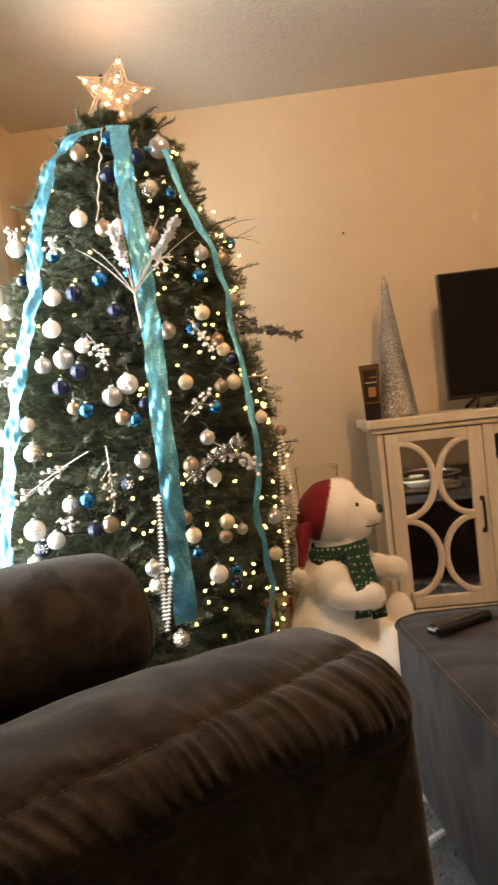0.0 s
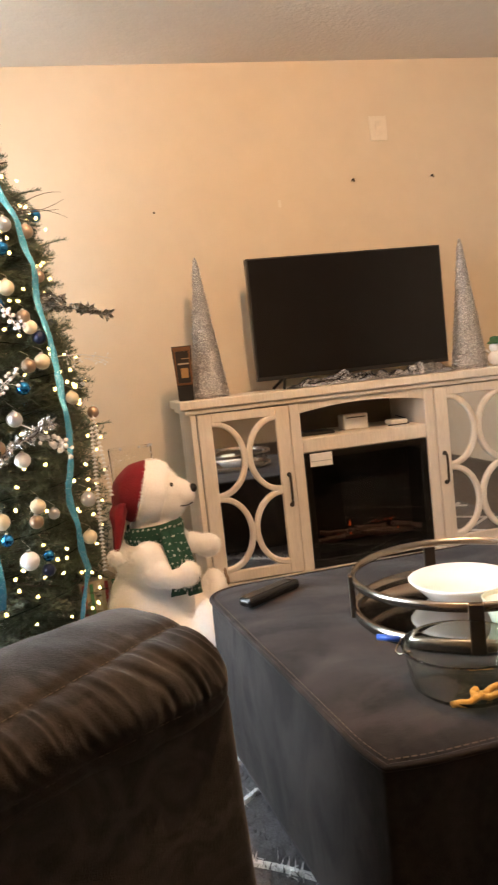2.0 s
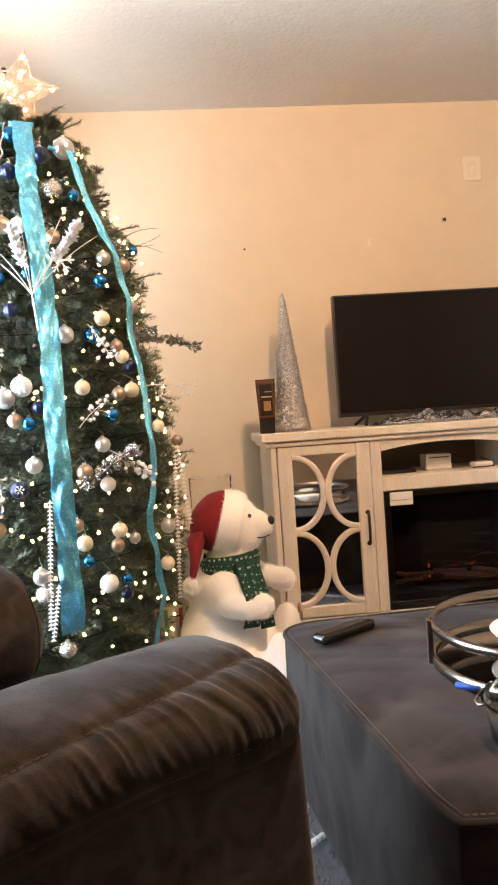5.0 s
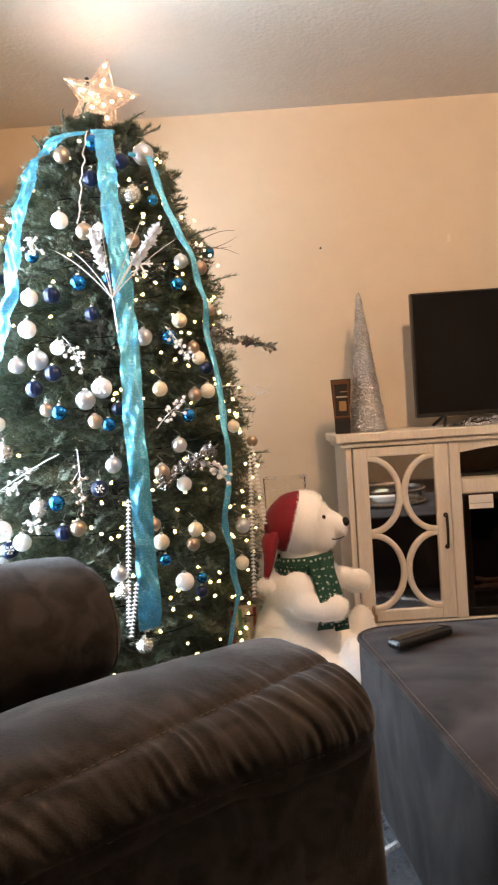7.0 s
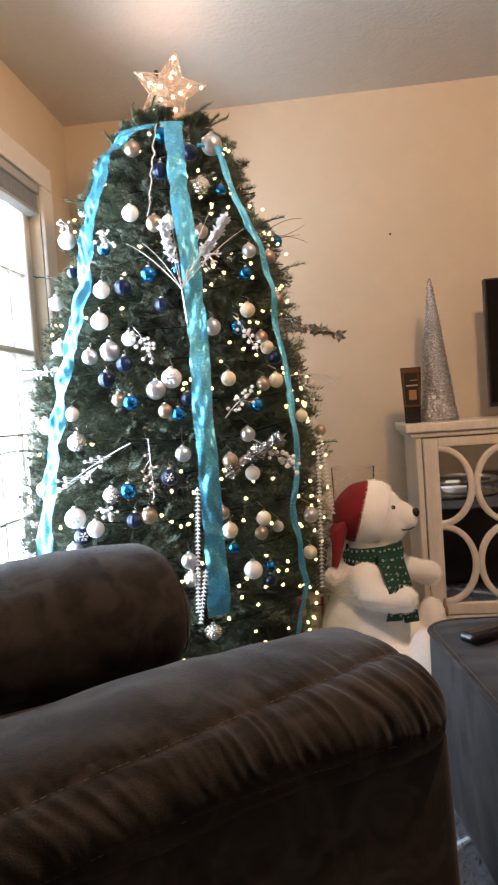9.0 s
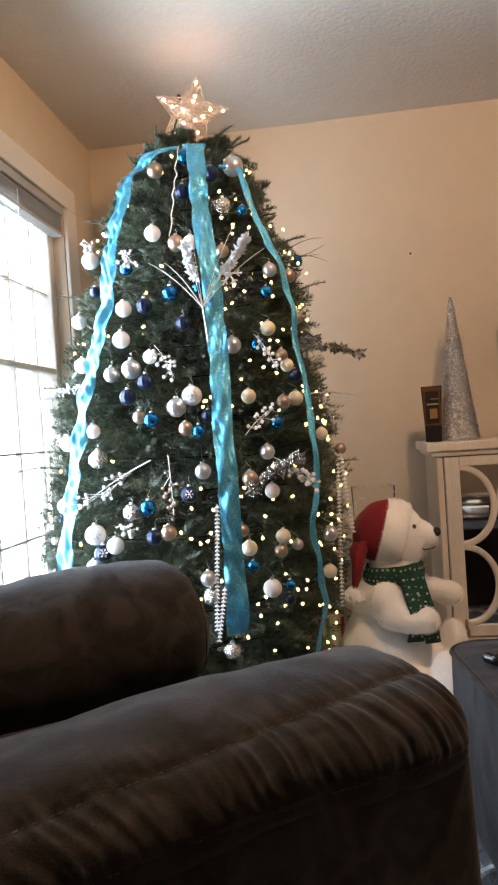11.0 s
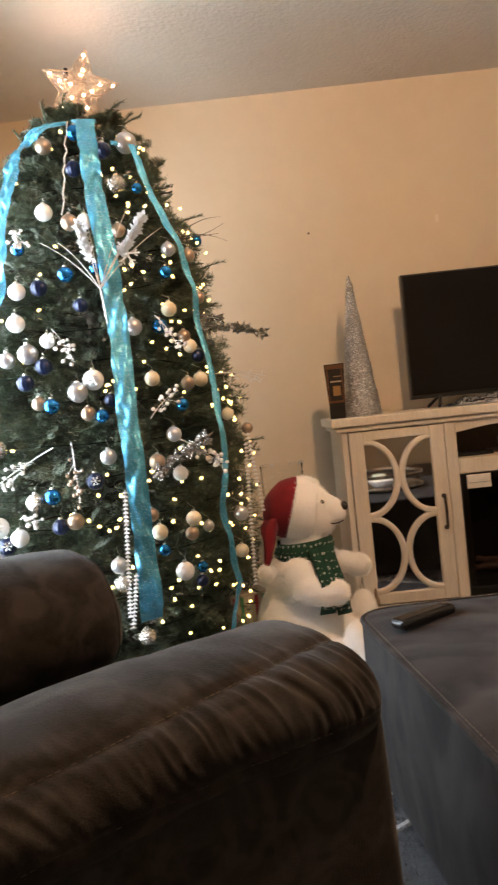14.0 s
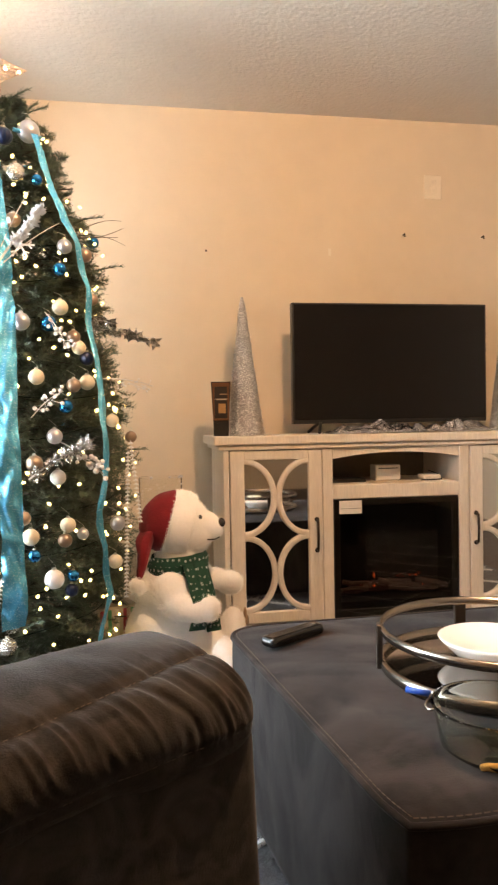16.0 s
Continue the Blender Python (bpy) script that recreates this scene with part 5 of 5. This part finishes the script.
# clear vase behind the bear
CLEAR = glass("clear_glass", (0.98, 0.98, 0.96), 0.04, 1.07)
vase = thing("glass_vase", "tall clear glass vase with frosted specks behind the bear", "vase", (0.088, 2.84, 0.0))
prof = [(0, 0.0), (0.066, 0.0), (0.078, 0.50), (0.086, 0.783), (0.0852, 0.785), (0.0845, 0.783), (0.0765, 0.50), (0.0645, 0.012), (0, 0.012)]
part("cylinder", lathe(bmesh.new(), prof, 40), CLEAR, vase, smooth=True)
for k in range(60):
    a, z = q.uniform(math.pi, 2 * math.pi), q.uniform(0.62, 0.77)
    part("speck", ball(bmesh.new(), ((0.082 + 0.028 * (z - 0.62)) * math.cos(a), (0.082 + 0.028 * (z - 0.62)) * math.sin(a), z), 0.0022, 1), B_WHITE, vase)
for k in range(9):
    a = q.uniform(math.pi, 2 * math.pi)
    part("rim_bead", ball(bmesh.new(), (0.0855 * math.cos(a), 0.0855 * math.sin(a), 0.784 + q.uniform(0, 0.006)), q.uniform(0.003, 0.0065), 2), B_SILVER, vase, smooth=True)

# ---- on the cabinet ----
TINSEL = glitter("silver_tinsel", (0.48, 0.465, 0.465), (1.0, 0.98, 0.96), 340, 0.74, 0.30, 0.92, 1.25)


def cone_tree(x, y, lean):
    t = thing("cone_tree", "silver glitter cone tree ornament standing on the cabinet", "ornament", (x, y, 0.9415), group="cone trees beside the television")
    t.matrix_basis = pose(x, y, 0.9415, 0, lean, 0)
    prof = [(0, 0), (0.079, 0), (0.078, 0.02), (0.042, 0.30), (0.012, 0.56), (0.005, 0.588), (0, 0.592)]
    part("core", lathe(bmesh.new(), prof, 28), TINSEL, t, smooth=True)
    g = np.random.RandomState(int(x * 100))
    n = 9000
    h = 0.58 * (1 - np.sqrt(g.uniform(0, 1, n)))
    r = np.interp(h, [0, 0.02, 0.30, 0.56, 0.6], [0.079, 0.078, 0.042, 0.012, 0.004])
    a = g.uniform(0, 2 * np.pi, n)
    c = np.stack([r * np.cos(a), r * np.sin(a), h], 1)
    e = g.normal(0, 0.0030, (n, 3))
    f = g.normal(0, 0.0010, (n, 3))
    v = np.stack([c - e - f, c - e + f, c + e], 1).reshape(-1, 3)
    v[:, 2] = np.maximum(v[:, 2], 0.001)
    ob = raw_part("tinsel", v.tolist(), np.arange(3 * n).reshape(-1, 3).tolist(), TINSEL, t)
    tagged(ob, kind="stuff")


cone_tree(0.462, 3.0, -0.6)
cone_tree(1.678, 3.0, -0.6)

bb = thing("gift_carton", "black and gold bottle carton standing on the cabinet", "carton", (0.352, 2.955, 0.9415), -8)
bm = bmesh.new()
v0 = [bm.verts.new(p) for p in ((-0.030, -0.030, 0), (0.030, -0.030, 0), (0.030, 0.030, 0), (-0.030, 0.030, 0))]
v1 = [bm.verts.new(p) for p in ((-0.040, -0.036, 0.226), (0.042, -0.036, 0.226), (0.042, 0.036, 0.226), (-0.040, 0.036, 0.226))]
bm.faces.new(v0[::-1])
bm.faces.new(v1)
for i in range(4):
    bm.faces.new((v0[i], v0[(i + 1) % 4], v1[(i + 1) % 4], v1[i]))
part("carton", bm, surface("black_card", (0.025, 0.018, 0.014), 0.35, vary=0.3, scale=30), bb)
GOLD = surface("gold_print", (0.45, 0.27, 0.12), 0.4, 0.5)
part("label", boxed(-0.010, 0.020, -0.037, -0.0335, 0.095, 0.135), GOLD, bb)
part("label_print", boxed(-0.020, 0.026, -0.038, -0.0345, 0.150, 0.156), surface("cream_print", (0.5, 0.42, 0.32), 0.5), bb)
part("label_print", boxed(-0.004, 0.028, -0.0388, -0.0358, 0.172, 0.176), surface("tan_print", (0.35, 0.24, 0.15), 0.5), bb)
COPPER = surface("copper_card", (0.16, 0.075, 0.035), 0.35, 0.4, vary=0.25, scale=40)
for x0, x1, z0, z1 in ((-0.036, 0.038, 0.205, 0.222), (-0.033, -0.026, 0.065, 0.204), (0.027, 0.034, 0.065, 0.204), (-0.026, 0.027, 0.065, 0.074)):
    part("window_frame", boxed(x0, x1, -0.0395, -0.0345, z0, z1, bevel=0.001), COPPER, bb)
part("base_box", boxed(-0.032, 0.030, -0.034, -0.0305, 0.002, 0.055), BLACK, bb)


def crumpled(x0, x1, y0, y1, z0, seed):
    bm = bmesh.new()
    nx, ny = 110, 16
    rows = []
    for i in range(nx + 1):
        row = []
        for j in range(ny + 1):
            u, v = i / nx, j / ny
            x, y = x0 + (x1 - x0) * u, y0 + (y1 - y0) * v
            env = math.sin(math.pi * v) ** 0.6 * min(1, u * 12, (1 - u) * 12)
            peak = 0.042 + 0.045 * math.exp(-((u - 0.80) / 0.06) ** 2) + 0.016 * math.exp(-((u - 0.40) / 0.10) ** 2)
            r = abs(noise.noise(Vector((x * 12, y * 20, seed)))) + 0.35 * abs(noise.noise(Vector((x * 30, y * 34, seed + 3))))
            row.append(bm.verts.new((x + 0.008 * noise.noise(Vector((x * 30, y * 30, 8))), y + 0.012 * noise.noise(Vector((x * 14, y * 9, 5))), z0 + 0.002 + env * peak * (0.35 + 0.95 * r))))
        rows.append(row)
    for a, b in zip(rows, rows[1:]):
        for j in range(ny):
            bm.faces.new((a[j], b[j], b[j + 1], a[j + 1]))
    return bm


gar = thing("silver_garland", "crumpled silver fabric garland lying along the cabinet top", "garland")
part("fabric", crumpled(0.79, 1.56, 2.87, 2.985, 0.9415, 2), glitter("silver_foil", (0.30, 0.29, 0.29), (0.85, 0.82, 0.80), 260, 0.8, 0.22, 0.95, 0.5), gar)
bm = bmesh.new()
ball(bm, (0, 0, 0.035), 0.036, 3, (1, 0.9, 0.95))
ball(bm, (0, 0, 0.085), 0.026, 3)
lathe(bm, [(0, 0.100), (0.034, 0.100), (0.030, 0.108), (0.022, 0.112), (0.020, 0.130), (0, 0.134)], 18)
tube(bm, [(0.03, 0, 0.06), (0.05, -0.005, 0.085), (0.052, -0.005, 0.10)], 0.005, 6)
tube(bm, [(-0.03, 0, 0.06), (-0.048, -0.005, 0.075)], 0.005, 6)
for f in bm.faces:
    f.smooth = True
    z = f.calc_center_median().z
    f.material_index = 1 if z > 0.099 and abs(f.calc_center_median().x) < 0.036 else 0
me = bpy.data.meshes.new("snowman_figurine")
bm.to_mesh(me)
bm.free()
me.materials.append(B_WHITE)
me.materials.append(surface("green_felt", (0.05, 0.14, 0.07), 0.8))
sn = new("snowman_figurine", me)
sn.location = (1.785, 2.955, 0.9425)
tagged(sn, "small white snowman figurine with a green hat on the cabinet", "figurine")

# ---- open shelf ----
rt = thing("router", "small white box on the open cabinet shelf", "router", (1.095, 3.02, 0.7295))
part("body", boxed(-0.058, 0.058, -0.04, 0.04, 0, 0.068, bevel=0.005), WHITEC, rt)
part("vent", boxed(-0.045, 0.045, -0.042, -0.0402, 0.052, 0.056), BLACK, rt)
rt = thing("media_player", "small white streaming box with a cable on the shelf", "media player", (1.285, 2.98, 0.7295))
part("body", boxed(-0.04, 0.04, -0.04, 0.04, 0, 0.024, bevel=0.006), WHITEC, rt)
bm = bmesh.new()
tube(bm, [(-0.06, -0.05, 0.003), (0.0, -0.055, 0.003), (0.04, -0.045, 0.003), (0.055, 0.02, 0.02), (0.05, 0.12, 0.03)], 0.0025, 5)
part("cable", bm, BLACK, rt)
rt = thing("set_top_box", "flat black box lying on the open shelf", "media player", (0.90, 3.0, 0.7295))
part("body", boxed(-0.08, 0.08, -0.06, 0.06, 0.0, 0.014, bevel=0.003), BLACK, rt)

# ---- on the wall ----
PLATE = surface("ivory_plastic", (0.72, 0.64, 0.52), 0.4, vary=0.03)
op = thing("outlet_plate", "ivory socket plate high on the wall", "outlet", (1.452, NORTH - 0.0005, 2.123))
part("plate", boxed(-0.045, 0.045, -0.006, 0, -0.058, 0.058, bevel=0.003), PLATE, op)
for x in (0.0,):
    part("socket_insert", boxed(-0.017, 0.017, -0.009, -0.0062, -0.034, 0.034, bevel=0.002), surface("ivory_insert", (0.70, 0.62, 0.50), 0.4), op)
for x, z in ((1.298, 1.889), (1.706, 1.889)):
    hk = thing("wall_anchor", "small dark metal screw driven into the wall", "screw", (x, NORTH, z), group="screws in the wall")
    bm = bmesh.new()
    tube(bm, [(0, 0, 0), (0, -0.022, 0), (0, -0.026, -0.012)], 0.0045, 8)
    part("screw", bm, BRONZE, hk)
    part("collar", tube(bmesh.new(), [(0, -0.0005, 0), (0, -0.005, 0)], 0.010, 10), PLATE, hk)
nl = thing("nail_hole", "tiny dark nail in the painted wall", "nail", (0.338, NORTH, 1.793))
part("head", tube(bmesh.new(), [(0, 0, 0), (0, -0.004, 0)], 0.005, 8), BRONZE, nl)
nl = thing("filler_patch", "faint pale filler patch on the painted wall", "patch", (0.93, NORTH - 0.0005, 1.80))
part("filler", boxed(-0.007, 0.007, -0.001, 0, -0.017, 0.017), PLATE, nl)

# ---- on the ottoman ----
OZ = 0.462
rem = thing("remote_control", "black remote control lying on the ottoman", "remote control", (0.360, 1.700, OZ - 0.002), 33)
part("body", boxed(-0.092, 0.092, -0.024, 0.024, 0.0, 0.026, bevel=0.011, seg=4), surface("remote_plastic", (0.010, 0.009, 0.009), 0.18), rem, smooth=False)
part("ring_button", tube(bmesh.new(), [(0.075, 0, 0.0250), (0.075, 0, 0.0275)], 0.009, 14), SILVERM, rem)

TX, TY, TR = 0.738, 1.400, 0.247
tray = thing("round_tray", "round silver metal tray with a raised rail on the ottoman", "tray", (TX, TY, OZ - 0.004), OT)


def hoop(z, h, r, w=0.010):
    return lathe(bmesh.new(), [(r - w, z), (r, z), (r + 0.002, z + h / 2), (r, z + h), (r - w, z + h), (r - w, z)], 72)


part("lower_rail", hoop(0.0, 0.026, TR, 0.007), SILVERM, tray, smooth=True)
part("upper_rail", hoop(0.080, 0.018, TR, 0.006), SILVERM, tray, smooth=True)
part("mirror_base", lathe(bmesh.new(), [(0, 0.008), (TR - 0.0105, 0.008), (TR - 0.0105, 0.012), (0, 0.012)], 72), surface("smoked_mirror", (0.35, 0.32, 0.30), 0.06, 1.0, vary=0.05), tray)
for k in range(4):
    a = radians((162, 80, 244, 338)[k])
    bm = boxed(TR - 0.004, TR + 0.008, -0.014, 0.014, 0.0, 0.098, bevel=0.002)
    bmesh.ops.rotate(bm, verts=bm.verts, cent=(0, 0, 0), matrix=Matrix.Rotation(a, 3, "Z"))
    part("post", bm, BRONZE, tray)

bowl = thing("white_bowl", "shallow white oval dish standing in the tray", "bowl", (0.748, 1.440, OZ + 0.0085))
prof = [(0, 0), (0.055, 0), (0.080, 0.010), (0.112, 0.040), (0.117, 0.047), (0.112, 0.048), (0.075, 0.033), (0.0, 0.026)]
part("dish", lathe(bmesh.new(), prof, 48), WHITEC, bowl, smooth=True)
CELADON = surface("pale_green_ceramic", (0.55, 0.62, 0.50), 0.25, vary=0.05)
cup = thing("candle_cup", "pale green ceramic cup with a white rim in the tray", "cup", (0.748, 1.258, OZ + 0.0085))
part("cup", lathe(bmesh.new(), [(0, 0), (0.028, 0), (0.046, 0.055), (0.043, 0.055), (0.026, 0.006), (0, 0.006)], 32), CELADON, cup, smooth=True)
part("filling", lathe(bmesh.new(), [(0, 0.045), (0.0385, 0.045), (0.0385, 0.049), (0, 0.049)], 32), WHITEC, cup)

gb = thing("glass_bowl", "clear glass bowl with a few snacks on the ottoman", "bowl", (0.556, 1.072, OZ - 0.012))
prof = [(0, 0.0), (0.074, 0.0), (0.092, 0.016), (0.102, 0.074), (0.106, 0.079), (0.105, 0.083), (0.101, 0.082), (0.098, 0.074), (0.088, 0.019), (0.072, 0.005), (0, 0.004)]
part("bowl", lathe(bmesh.new(), prof, 56), glass("greenish_glass", (0.88, 0.94, 0.90), 0.03, 1.18), gb, smooth=True)
SNACK = surface("fried_snack", (0.62, 0.33, 0.08), 0.6, vary=0.25, scale=60, bump=0.4, bump_scale=150)
for k, (x, y, a, L) in enumerate(((-0.02, -0.035, 10, 0.030), (0.02, -0.030, -15, 0.028), (0.0, -0.020, 60, 0.022), (0.03, -0.012, 30, 0.024))):
    sx = thing("snack", "golden fried snack piece lying in the glass bowl", "snack", (0.545 + x, 1.048 + y, OZ + 0.000), a, group="snacks in the bowl")
    pts = [(L * (i / 4 - 0.5) * 2, 0.003 * math.sin(i * 2 + k), 0.002 * math.cos(i * 1.7)) for i in range(5)]
    part("piece", tube(bmesh.new(), pts, 0.006, 7), SNACK, sx, smooth=True)
sp = thing("lighter", "blue handled metal utensil resting against the glass bowl", "utensil", (0, 0, 0))
bm = bmesh.new()
tube(bm, [(0.436, 1.162, OZ + 0.070), (0.466, 1.130, OZ + 0.072)], 0.0055, 10)
part("handle", bm, surface("blue_plastic", (0.015, 0.07, 0.35), 0.3), sp, "bright blue handle", True)
bm = bmesh.new()
tube(bm, [(0.466, 1.130, OZ + 0.072), (0.450, 1.118, OZ + 0.058), (0.452, 1.104, OZ + 0.056), (0.466, 1.090, OZ + 0.064)], 0.0022, 7)
part("rod", bm, SILVERM, sp, smooth=True)
